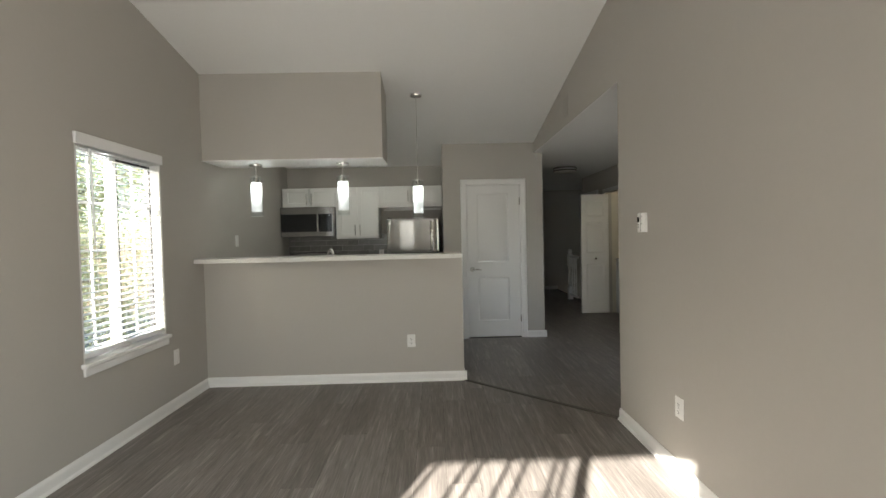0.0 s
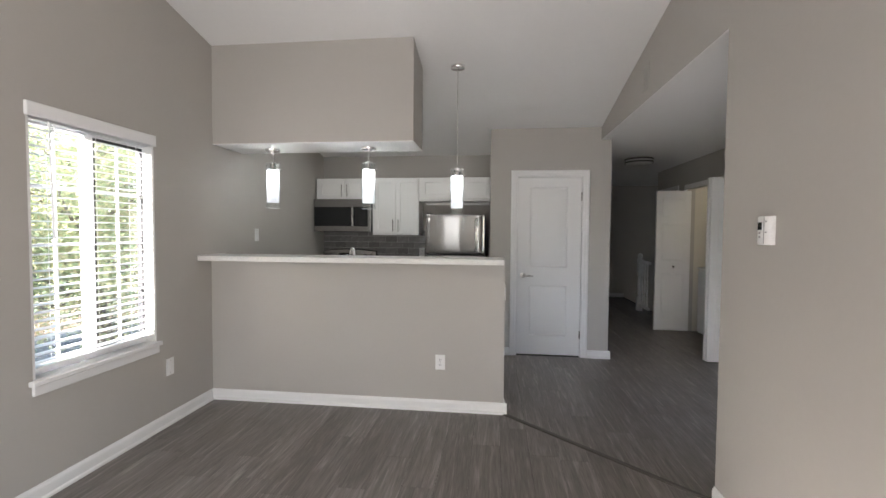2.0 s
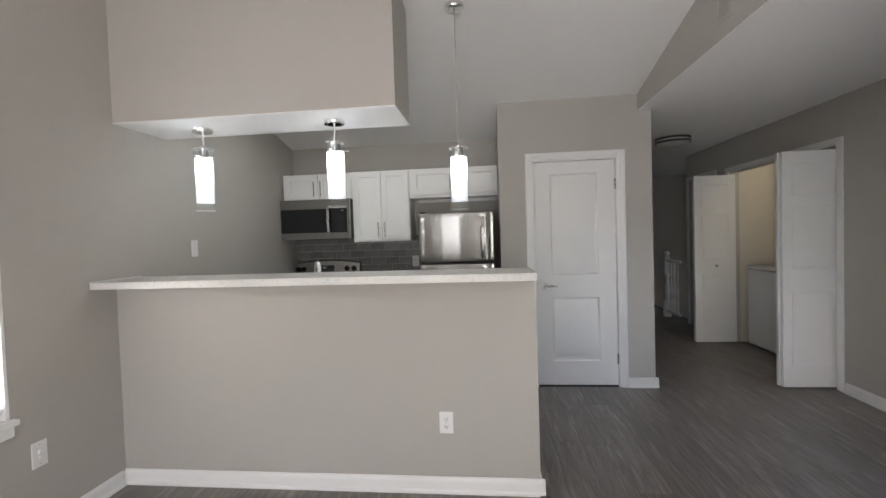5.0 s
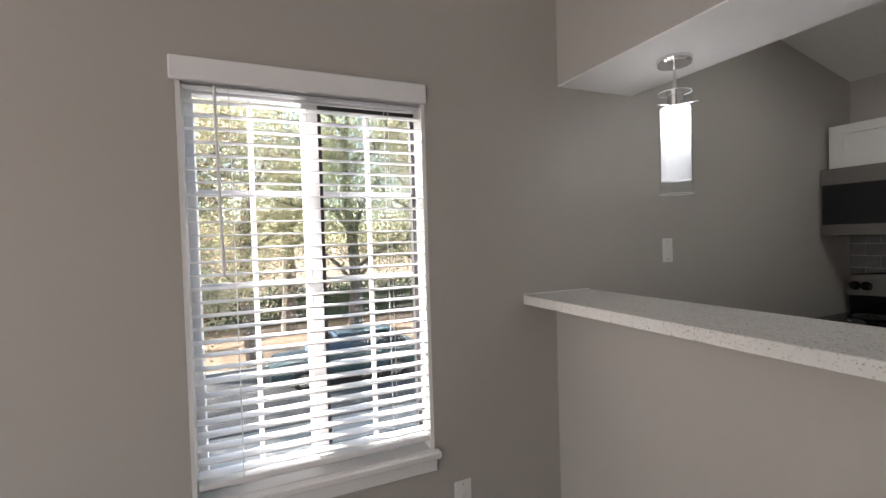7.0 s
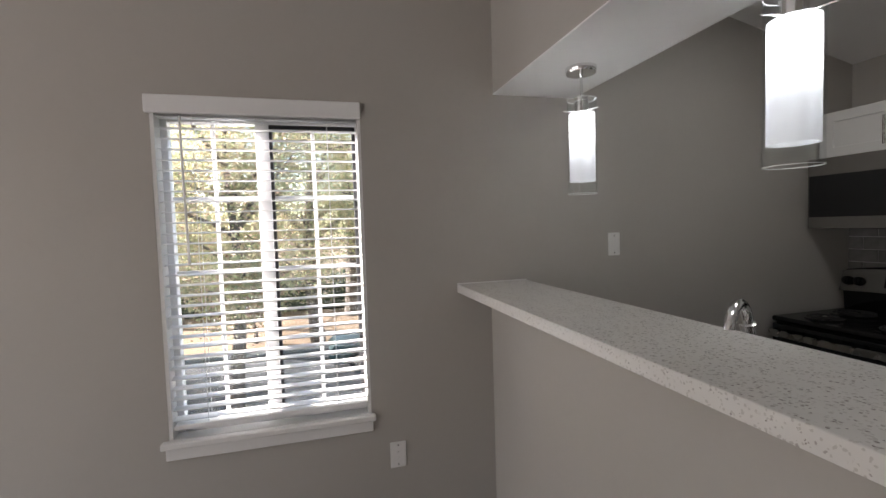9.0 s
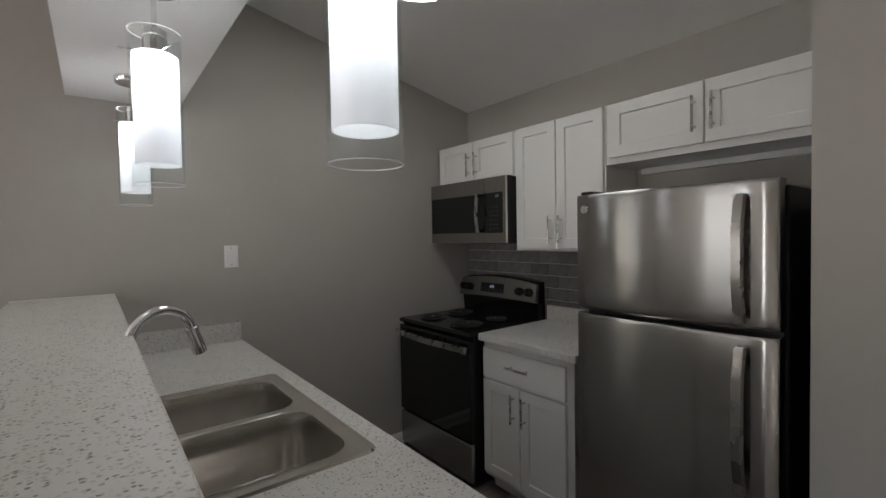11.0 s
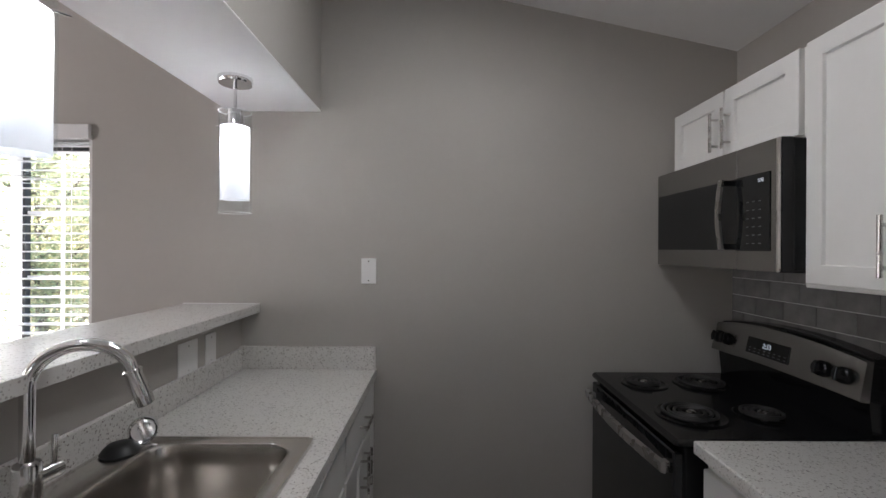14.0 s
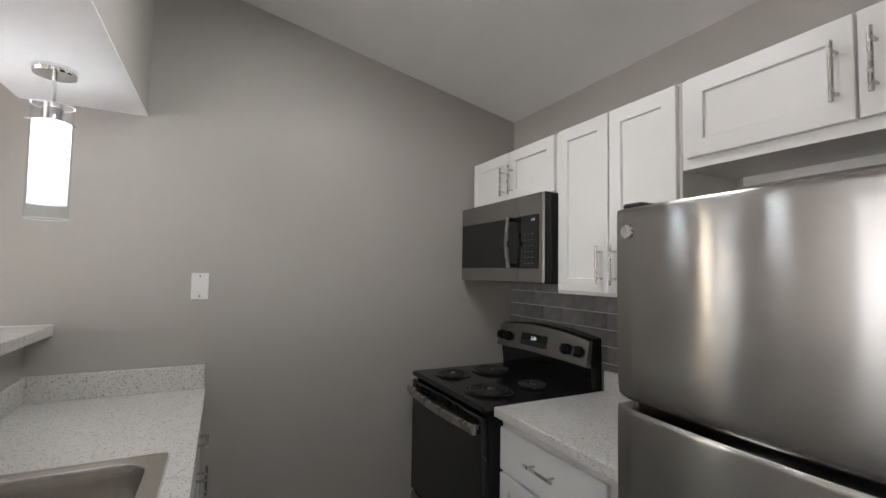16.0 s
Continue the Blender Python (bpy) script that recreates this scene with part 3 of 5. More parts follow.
tube(bm, [(0.004, -1.315, 1.945), (0.010, -1.315, 1.90), (0.012, -1.312, 1.60), (0.012, -1.308, 1.345)], 0.005, 8)
part("tilt_wand", bm, VINYL, blind)

# ---- patio door behind the walk's start ----
patio = thing("patio_door", "white framed glass patio door with vertical blind strips", "door", (0.86, END, 0), kind="structure")
bm = boxes((0.02, 0.06, END - 0.09, END - 0.02, 0, 2.06), (1.62, 1.66, END - 0.09, END - 0.02, 0, 2.06), (0.06, 1.62, END - 0.09, END - 0.02, 2.02, 2.06), (0.06, 1.62, END - 0.09, END - 0.02, 0.0, 0.03), (0.98, 1.03, END - 0.085, END - 0.025, 0.03, 2.02))
part("door_frame", bm, VINYL, patio)
glass = part("pane", boxes((0.06, 1.62, END - 0.06, END - 0.056, 0.03, 2.02)), PANE, patio)
glass.visible_shadow = False
for x in (0.075, 0.13, 0.31, 0.40, 0.56, 0.66, 0.84, 0.90):
    part("blind_strip", boxes((x, x + 0.028, END - 0.015, END - 0.012, 0.03, 2.02)), BLIND, patio)


# ---- bar and peninsula ----
bar_top = thing("bar_top", "raised bar top of pale speckled laminate on the half wall", "bar top", (1.2, 0, 1.147))
part("top", boxes((0.002, 2.3715, -0.1705, 0.1835, 1.1535, 1.191)), LAMINATE, bar_top)
part("front_edge", boxes((0.002, 2.374, -0.173, -0.1705, 1.153, 1.1905), bevel=0.0008), LAMINATE, bar_top)
part("back_edge", boxes((0.002, 2.374, 0.1835, 0.186, 1.153, 1.1905), bevel=0.0008), LAMINATE, bar_top)
part("caulk_line", boxes((0.0005, 0.005, -0.173, 0.186, 1.1912, 1.196), bevel=0.001), TRIM, bar_top, "thin white caulk line")
part("end_edge", boxes((2.3715, 2.374, -0.1702, 0.1832, 1.153, 1.1905), bevel=0.0008), LAMINATE, bar_top)


def plate(name, label, category, center, normal, kind, w=0.072, h=0.117):
    """A wall plate: rocker switch, duplex outlet or blank."""
    cx, cy, cz = center
    ob = thing(name, label, category, center)

    def bx(bm, a0, a1, b0, b1, d0, d1, bevel=0.0):
        if normal[0]:
            s = normal[0]
            x0, x1 = sorted((cx + s * d0, cx + s * d1))
            box(bm, x0, x1, cy + a0, cy + a1, cz + b0, cz + b1, bevel)
        else:
            s = normal[1]
            y0, y1 = sorted((cy + s * d0, cy + s * d1))
            box(bm, cx + a0, cx + a1, y0, y1, cz + b0, cz + b1, bevel)
    bm = bmesh.new()
    bx(bm, -w / 2, w / 2, -h / 2, h / 2, 0.0005, 0.006, 0.0025)
    part("cover", bm, PLASTIC, ob)
    n = max(1, round(w / 0.072))
    for i in range(n):
        o = (i - (n - 1) / 2) * 0.046
        if kind == "switch":
            bm = bmesh.new()
            bx(bm, o - 0.0165, o + 0.0165, -0.033, 0.033, 0.0065, 0.009, 0.001)
            part("rocker", bm, PLASTIC, ob)
        elif kind == "outlet":
            for dz in (0.02, -0.02):
                bm = bmesh.new()
                bx(bm, o - 0.017, o + 0.017, dz - 0.0145, dz + 0.0145, 0.0062, 0.0085, 0.002)
                socket = part("socket", bm, PLASTIC, ob)
                bm = bmesh.new()
                bx(bm, o - 0.008, o - 0.005, dz - 0.005, dz + 0.006, 0.0086, 0.0092)
                bx(bm, o + 0.005, o + 0.008, dz - 0.004, dz + 0.005, 0.0086, 0.0092)
                bx(bm, o - 0.002, o + 0.002, dz - 0.011, dz - 0.007, 0.0086, 0.0092)
                part("slots", bm, SLOT, socket)
    if kind == "jack":
        for dz, r in ((0.008, 0.009), (-0.016, 0.005)):
            bm = bmesh.new()
            axis = Vector((*normal, 0))
            base = Vector(center) + Vector((0, 0, dz))
            rod(bm, base + axis * 0.006, base + axis * 0.010, r, r * 0.9, 16)
            part("socket", bm, PLASTIC, ob)
    for dz in ((0.0,) if kind == "outlet" else (0.045, -0.045)):
        bm = bmesh.new()
        bx(bm, -0.0025, 0.0025, dz - 0.0025, dz + 0.0025, 0.0062, 0.0072)
        part("screw", bm, NICKEL, ob)
    return ob


plate("outlet", "white duplex outlet on the half wall under the bar", "outlet", (1.894, 0, 0.381), (0, -1), "outlet", 0.076, 0.118)
plate("wall_jack", "white cable jack plate on the wall beside the window", "wall jack", (0, -0.485, 0.413), (1, 0), "jack", 0.075, 0.122)
plate("outlet", "white duplex outlet low on the living room wall", "outlet", (EAST, -1.757, 0.385), (-1, 0), "outlet", 0.080, 0.118)
plate("cover_plate", "blank white cover plate on the kitchen side wall", "cover plate", (0, 0.694, 1.349), (1, 0), "blank", 0.07, 0.12)
plate("cover_plate", "wide white cover plate under the bar top above the counter", "cover plate", (0.438, 0.098, 1.046), (0, 1), "blank", 0.124, 0.124)
plate("cover_plate", "narrow white cover plate under the bar top above the counter", "cover plate", (0.278, 0.098, 1.046), (0, 1), "blank", 0.080, 0.124)
plate("light_switch", "white switch plate on the end of the half wall", "light switch", (2.384, 0.05, 0.93), (1, 0), "switch", 0.07, 0.115)
plate("outlet", "white outlet on the tiled backsplash by the fridge", "outlet", (1.35, 2.394, 1.12), (0, -1), "outlet", 0.072, 0.117)

thermostat = thing("thermostat", "white wall thermostat with a small dark screen", "thermostat", (EAST, -1.372, 1.405))
bm = bmesh.new()
bulge = [(-0.047 + 0.094 * k / 12, 0.016 + 0.015 * math.sin(math.pi * k / 12) ** 0.6) for k in range(13)]
rings = []
for z, inset in ((1.345, 0.004), (1.349, 0.0), (1.462, 0.0), (1.466, 0.004)):
    rings.append(ring(bm, [(EAST - 0.001, -1.364 - 0.047, z)] + [(EAST - d + inset, -1.364 + o, z) for o, d in bulge] + [(EAST - 0.001, -1.364 + 0.047, z)]))
part("body", skin(bm, rings), PLASTIC, thermostat)
part("screen", boxes((EAST - 0.0325, EAST - 0.0305, -1.368, -1.342, 1.408, 1.440)), DARKGLASS, thermostat, "small dark screen")
for z in (1.374, 1.390):
    part("button", boxes((EAST - 0.0325, EAST - 0.0305, -1.361, -1.349, z, z + 0.009), bevel=0.0008), CABINSIDE, thermostat, "small grey button")
part("seam", boxes((EAST - 0.0322, EAST - 0.0295, -1.3835, -1.3820, 1.349, 1.462)), CABINSIDE, thermostat, "fine vertical seam")
for z in (1.395, 1.440):
    part("rocker", boxes((EAST - 0.0318, EAST - 0.0285, -1.400, -1.390, z, z + 0.006), bevel=0.0008), CABINSIDE, thermostat, "small grey rocker mark")

vent = thing("wall_vent", "greige painted air vent grille high on the header", "vent", (EAST, 0.27, 2.6))
bm = boxes((EAST - 0.008, EAST - 0.001, 0.165, 0.183, 2.495, 2.69), (EAST - 0.008, EAST - 0.001, 0.287, 0.305, 2.495, 2.69), (EAST - 0.008, EAST - 0.001, 0.183, 0.287, 2.495, 2.513), (EAST - 0.008, EAST - 0.001, 0.183, 0.287, 2.672, 2.69))
part("frame", bm, WALL, vent)
# Mid-grey sheet: the shade between the slats is put into its colour.
part("backing", boxes((EAST - 0.0018, EAST - 0.0005, 0.183, 0.287, 2.513, 2.672)), CABINSIDE, vent, "grey sheet behind the slats, coloured for the shade in the gaps")
for k in range(10):
    part("slat", boxes((EAST - 0.006, EAST - 0.002, 0.183, 0.287, 2.517 + k * 0.0156, 2.526 + k * 0.0156)), WALL, vent)


# ---- pendants and ceiling lamps ----
def pendant(x, y, bottom, top):
    ob = thing("pendant_light", "lit cylinder pendant: frosted shade inside clear glass, chrome canopy", "pendant light", (x, y, top), "pendants over the bar")
    bm = bmesh.new()
    lathe(bm, [(0.062, top - 0.001), (0.062, top - 0.016), (0.058, top - 0.024), (0.012, top - 0.026)], (x, y), 40)
    part("canopy", bm, CHROME, ob, "round chrome canopy")
    bm = bmesh.new()
    rod_r = 0.006 if top < 2.2 else 0.0028
    lathe(bm, [(rod_r, top - 0.02), (rod_r, bottom + 0.40), (0.012, bottom + 0.395), (0.028, bottom + 0.385), (0.028, bottom + 0.325)], (x, y), 24)
    part("stem", bm, CHROME if top < 2.2 else NICKEL, ob, "chrome stem and socket cup")
    bm = bmesh.new()
    lathe(bm, [(0.0485, bottom + 0.056), (0.0485, bottom + 0.050), (0.0505, bottom + 0.050), (0.0505, bottom + 0.322), (0.046, bottom + 0.325), (0.046, bottom + 0.322), (0.0485, bottom + 0.319), (0.0485, bottom + 0.056)], (x, y), 40, False)
    part("shade", bm, SHADE, ob, "frosted white glass shade, lit")
    bm = bmesh.new()
    lathe(bm, [(0.012, bottom + 0.322), (0.014, bottom + 0.305), (0.026, bottom + 0.27), (0.027, bottom + 0.245), (0.015, bottom + 0.222), (0.003, bottom + 0.217)], (x, y), 16)
    part("bulb", bm, BULB, ob, "lit bulb")
    bm = bmesh.new()
    r0, r1, za, zb = 0.0555, 0.0578, bottom, bottom + 0.38
    lathe(bm, [(r0, za), (r1, za), (r1, zb), (r0, zb), (r0, za)], (x, y), 48, False)
    outer = part("outer_glass", bm, GLASS, ob, "clear glass cylinder")
    outer.visible_shadow = False
    for z in (za, zb):
        bm = bmesh.new()
        lathe(bm, [(0.0553, z - 0.0005), (0.0580, z - 0.0005), (0.0580, z + 0.0012), (0.0553, z + 0.0012), (0.0553, z - 0.0005)], (x, y), 48, False)
        part("glass_rim", bm, GLASSEDGE, outer, "polished glass edge")
    for a in (20, 140, 260):
        bm = bmesh.new()
        c, s = math.cos(radians(a)), math.sin(radians(a))
        rod(bm, (x + 0.02 * c, y + 0.02 * s, bottom + 0.333), (x + 0.078 * c, y + 0.078 * s, bottom + 0.333), 0.0022, n=8)
        part("support_pin", bm, CHROME, ob)
    return ob


pendant(0.404, 0.255, 1.584, 2.092)
pendant(1.250, 0.248, 1.578, 2.092)
pendant(1.975, 0.440, 1.546, roof(0.44) + 0.002)

LAMP = (1.01, 1.20)
lamp = thing("ceiling_light", "large round lit flush ceiling light with a thin dark rim", "ceiling light", (*LAMP, roof(LAMP[1])))
tilt = Matrix.Translation((*LAMP, roof(LAMP[1]))) @ pose(0, 0, 0, -math.degrees(math.atan(0.21)), 0, 0)
bm = bmesh.new()
lathe(bm, [(0.250, 0.0), (0.256, -0.045), (0.248, -0.05), (0.244, -0.045)], (0, 0), 56)
bmesh.ops.transform(bm, verts=bm.verts[:], matrix=tilt)
part("rim", bm, BRONZE, lamp, "thin dark metal rim")
bm = bmesh.new()
lathe(bm, [(0.245, -0.040), (0.238, -0.058), (0.18, -0.070), (0.10, -0.078), (0.01, -0.081)], (0, 0), 56)
bmesh.ops.transform(bm, verts=bm.verts[:], matrix=tilt)
part("diffuser", bm, DISC, lamp, "lit white diffuser")

hall_lamp = thing("ceiling_light", "unlit round hallway ceiling light with two dark metal bands", "ceiling light", (4.23, 2.92, 2.408))
bm = bmesh.new()
lathe(bm, [(0.15, 2.407), (0.165, 2.40), (0.165, 2.33), (0.13, 2.315), (0.02, 2.31)], (4.23, 2.92), 40)
part("diffuser", bm, UNLIT, hall_lamp, "white glass diffuser, unlit")
for z in (2.385, 2.345):
    bm = bmesh.new()
    lathe(bm, [(0.166, z - 0.010), (0.185, z - 0.010), (0.185, z + 0.010), (0.166, z + 0.010), (0.166, z - 0.010)], (4.23, 2.92), 40, False)
    part("band", bm, BRONZE, hall_lamp, "dark metal band")

# ---- lower counter with sink ----
SX0, SX1, SY0, SY1 = 0.776, 1.590, 0.122, 0.662
counter = thing("worktop", "pale speckled laminate counter with a low backsplash", "worktop", (1.2, 0.42, 0.893))
bm = bmesh.new()
rim, hole = (0.002, 2.374, 0.099, 0.733), (SX0 + 0.012, SX1 - 0.012, SY0 + 0.012, SY1 - 0.012)
loops = [ring(bm, [(x, y, z) for x, y in ((r[0], r[2]), (r[1], r[2]), (r[1], r[3]), (r[0], r[3]))]) for r, z in ((rim, 0.855), (rim, 0.893), (hole, 0.893), (hole, 0.855))]
skin(bm, loops + [loops[0]], True, False, False)
part("top", bm, LAMINATE, counter)
bm = boxes((0.022, 2.374, 0.099, 0.114, 0.8932, 0.990), bevel=0.003)
part("backsplash", bm, LAMINATE, counter)
part("backsplash", boxes((0.002, 0.021, 0.099, 0.729, 0.8932, 0.997), bevel=0.003), LAMINATE, counter)

sink = thing("kitchen_sink", "double-bowl stainless drop-in sink in the laminate counter", "sink", (1.175, 0.42, 0.893))
XM = (SX0 + SX1) / 2


def bowl(x0, x1, cx0, cx1):
    bm = bmesh.new()
    cx, cy, hx, hy = (x0 + x1) / 2, 0.424, (x1 - x0) / 2, 0.200
    top_ring = rounded(cx, cy, hx, hy, 0.075, 0.8995)
    outer = []
    for px, py, pz in top_ring:
        dx, dy = px - cx, py - cy
        k = min(((cx1 if dx > 0 else cx0) - cx) / dx if abs(dx) > 1e-6 else 1e9, ((SY1 if dy > 0 else SY0) - cy) / dy if abs(dy) > 1e-6 else 1e9)
        outer.append((cx + dx * k, cy + dy * k, 0.8995))
    for corner in ((cx0, SY0), (cx1, SY0), (cx1, SY1), (cx0, SY1)):
        i = min(range(len(outer)), key=lambda j: (outer[j][0] - corner[0]) ** 2 + (outer[j][1] - corner[1]) ** 2)
        outer[i] = (*corner, 0.8995)
    levels = [outer, top_ring] + [rounded(cx, cy, hx - i, hy - i, 0.075 - i * 0.3, z) for i, z in ((0.004, 0.897), (0.007, 0.889), (0.010, 0.829), (0.014, 0.759), (0.025, 0.731), (0.05, 0.721), (0.12, 0.717))]
    skin(bm, [ring(bm, l) for l in levels], True, False, True)
    return bm


for i, (x0, x1, cx0, cx1) in enumerate(((SX0 + 0.035, XM - 0.014, SX0, XM), (XM + 0.014, SX1 - 0.035, XM, SX1))):
    part("bowl", bowl(x0, x1, cx0, cx1), SINKSTEEL, sink)
    bm = bmesh.new()
    lathe(bm, [(0.043, 0.7185), (0.043, 0.7215), (0.030, 0.7205), (0.01, 0.7195)], ((x0 + x1) / 2, 0.424), 24)
    part("drain", bm, CHROME, sink)
bm = bmesh.new()
outer = rounded(XM, (SY0 + SY1) / 2, (SX1 - SX0) / 2 + 0.006, (SY1 - SY0) / 2 + 0.006, 0.03, 0.8932)
mid = rounded(XM, (SY0 + SY1) / 2, (SX1 - SX0) / 2 + 0.003, (SY1 - SY0) / 2 + 0.003, 0.028, 0.9005)
inner = rounded(XM, (SY0 + SY1) / 2, (SX1 - SX0) / 2 - 0.006, (SY1 - SY0) / 2 - 0.006, 0.022, 0.8998)
skin(bm, [ring(bm, r) for r in (outer, mid, inner)], True, False, False)
part("rim", bm, SINKSTEEL, sink)

FX, FY_ = 1.150, 0.176
faucet = thing("kitchen_faucet", "chrome gooseneck pull-down faucet on the sink deck", "faucet", (FX, FY_, 0.9))
bm = bmesh.new()
lathe(bm, [(0.030, 0.9), (0.030, 0.905), (0.026, 0.909), (0.025, 0.999), (0.023, 1.005), (0.015, 1.009)], (FX, FY_), 32)
part("body", bm, CHROME, faucet)
bm = bmesh.new()
arc = [(FX, FY_, 1.004), (FX, FY_, 1.079), (FX, FY_, 1.134)] + [(FX - 0.042 * (1 - math.cos(a)), FY_ + 0.080 * (1 - math.cos(a)), 1.160 + 0.082 * math.sin(a)) for a in (math.pi * k / 16 for k in range(0, 16))]
tube(bm, arc, 0.0140, 20)
part("spout", bm, CHROME, faucet)
end, before = Vector(arc[-1]), Vector(arc[-2])
d = (end - before).normalized()
bm = bmesh.new()
profile = ((-0.002, 0.0150), (0.0, 0.0205), (0.006, 0.0205), (0.007, 0.0175), (0.060, 0.0195), (0.0605, 0.0185), (0.0625, 0.0185), (0.063, 0.0200), (0.084, 0.0197), (0.086, 0.0165))
tube(bm, [end + d * q for q, r in profile], [r for q, r in profile], 24)
part("spray_head", bm, CHROME, faucet)
bm = bmesh.new()
rod(bm, (FX - 0.018, FY_ + 0.003, 0.964), (FX - 0.066, FY_ + 0.012, 0.964), 0.0175, 0.0165, 20)
rod(bm, (FX - 0.052, FY_ + 0.010, 0.976), (FX - 0.058, FY_ + 0.008, 1.041), 0.0055, 0.0070, 12)
part("lever", bm, CHROME, faucet)

strainer = thing("sink_strainer", "steel sink strainer leaning on the sink deck", "strainer", (0.808, 0.183, 0.9))
tilt = pose(0.808, 0.187, 0.9325, 62, 0, 122)
bm = bmesh.new()
lathe(bm, [(0.036, -0.002), (0.038, 0.002), (0.038, 0.006), (0.034, 0.008), (0.030, 0.004), (0.028, -0.008), (0.022, -0.018), (0.005, -0.019)], (0, 0), 32)
bmesh.ops.transform(bm, verts=bm.verts[:], matrix=tilt)
part("basket", bm, CHROME, strainer)
bm = bmesh.new()
rod(bm, (0, 0, -0.018), (0, 0, 0.008), 0.005, 0.008, 12)
bmesh.ops.transform(bm, verts=bm.verts[:], matrix=tilt)
part("knob", bm, CHROME, strainer)
for a in (20, 80, 140):
    c, s_ = math.cos(radians(a)), math.sin(radians(a))
    bm = rod(bmesh.new(), (-0.029 * c, -0.029 * s_, -0.005), (0.029 * c, 0.029 * s_, -0.005), 0.002, n=8)
    bmesh.ops.transform(bm, verts=bm.verts[:], matrix=tilt)
    part("spoke", bm, SLOT, strainer, "dark spoke")
splash = thing("splash_guard", "black rubber disposal splash guard on the sink deck", "splash guard", (0.878, 0.172, 0.9002))
bm = bmesh.new()
lathe(bm, [(0.045, 0.9002), (0.047, 0.905), (0.040, 0.915), (0.030, 0.925), (0.018, 0.929), (0.004, 0.93)], (0.878, 0.172), 28)
part("cup", bm, RUBBER, splash)


# ---- cabinets ----
def shaker(bm, x0, x1, z0, z1, y, s, rail=0.055, thick=0.019):
    """A framed front in the plane y, facing s (-1 or 1) along y, with its panel set back."""
    rings = []
    for inset, d in ((0.0, 0.0), (0.0, thick - 0.002), (0.002, thick), (rail - 0.001, thick), (rail, thick - 0.001), (rail + 0.002, thick - 0.010)):
        rings.append(ring(bm, [(x0 + inset, y + s * d, z0 + inset), (x1 - inset, y + s * d, z0 + inset), (x1 - inset, y + s * d, z1 - inset), (x0 + inset, y + s * d, z1 - inset)]))
    return skin(bm, rings)


def pull(bm, x, y, z, s, length, upright=True):
    o = y + s * 0.031
    h = length / 2
    if upright:
        rod(bm, (x, o, z - h), (x, o, z + h), 0.0058, n=14)
        for dz in (-h * 0.68, h * 0.68):
            rod(bm, (x, y, z + dz), (x, o, z + dz), 0.0048, n=10)
    else:
        rod(bm, (x - h, o, z), (x + h, o, z), 0.0058, n=14)
        for dx in (-h * 0.68, h * 0.68):
            rod(bm, (x + dx, y, z), (x + dx, o, z), 0.0048, n=10)
    return bm


def cabinet(name, label, x0, x1, y0, y1, z0, z1, s, fronts, group="", open_bottom=False, toe=0.0):
    """fronts: (kind, x0, x1, z0, z1, pull x, pull z, pull length, upright); s: the way the fronts face."""
    ob = thing(name, label, "cabinet", ((x0 + x1) / 2, (y0 + y1) / 2, z0), group)
    bm = bmesh.new()
    if toe:
        ya, yb = (y0 + 0.07, y1) if s < 0 else (y0, y1 - 0.07)
        box(bm, x0, x1, ya, yb, z0, z0 + toe)
    box(bm, x0, x1, y0, y1, z0 + toe, z1, 0.001)
    part("body", bm, CABINET, ob)
    y = y0 if s < 0 else y1
    for kind, a, b, c, d, px, pz, pl, up in fronts:
        bm = bmesh.new()
        if kind == "drawer":
            ya, yb = sorted((y + s * 0.0005, y + s * 0.0195))
            box(bm, a, b, ya, yb, c, d, 0.003)
        else:
            shaker(bm, a, b, c, d, y + s * 0.0005, s)
        front = part(kind, bm, CABINET, ob)
        if pl:
            part("handle", pull(bmesh.new(), px, y + s * 0.0195, pz, s, pl, up), NICKEL, front, "brushed nickel bar pull")
    return ob


FY = 2.117
UP = "white shaker wall cabinets"
cabinet("wall_cabinet", "white shaker wall cabinet above the microwave", 0.02, 0.758, FY, 2.412, 1.790, 2.062, -1,
        [("door", 0.048, 0.398, 1.800, 2.058, 0.365, 1.905, 0.15, True), ("door", 0.404, 0.752, 1.800, 2.058, 0.437, 1.905, 0.15, True)], UP)
cabinet("wall_cabinet", "tall white shaker wall cabinet beside the microwave", 0.760, 1.356, FY, 2.412, 1.345, 2.066, -1,
        [("door", 0.780, 1.061, 1.358, 2.060, 1.030, 1.465, 0.15, True), ("door", 1.067, 1.348, 1.358, 2.060, 1.098, 1.465, 0.15, True)], UP)
over = cabinet("wall_cabinet", "white shaker wall cabinet above the fridge", 1.358, 2.248, FY, 2.412, 1.772, 2.066, -1,
               [("door", 1.384, 1.808, 1.804, 2.060, 1.775, 1.925, 0.15, True), ("door", 1.815, 2.240, 1.804, 2.060, 1.848, 1.925, 0.15, True)], UP)
part("mounting_rail", boxes((1.40, 2.24, 2.375, 2.41, 1.742, 1.771)), CABINET, over)

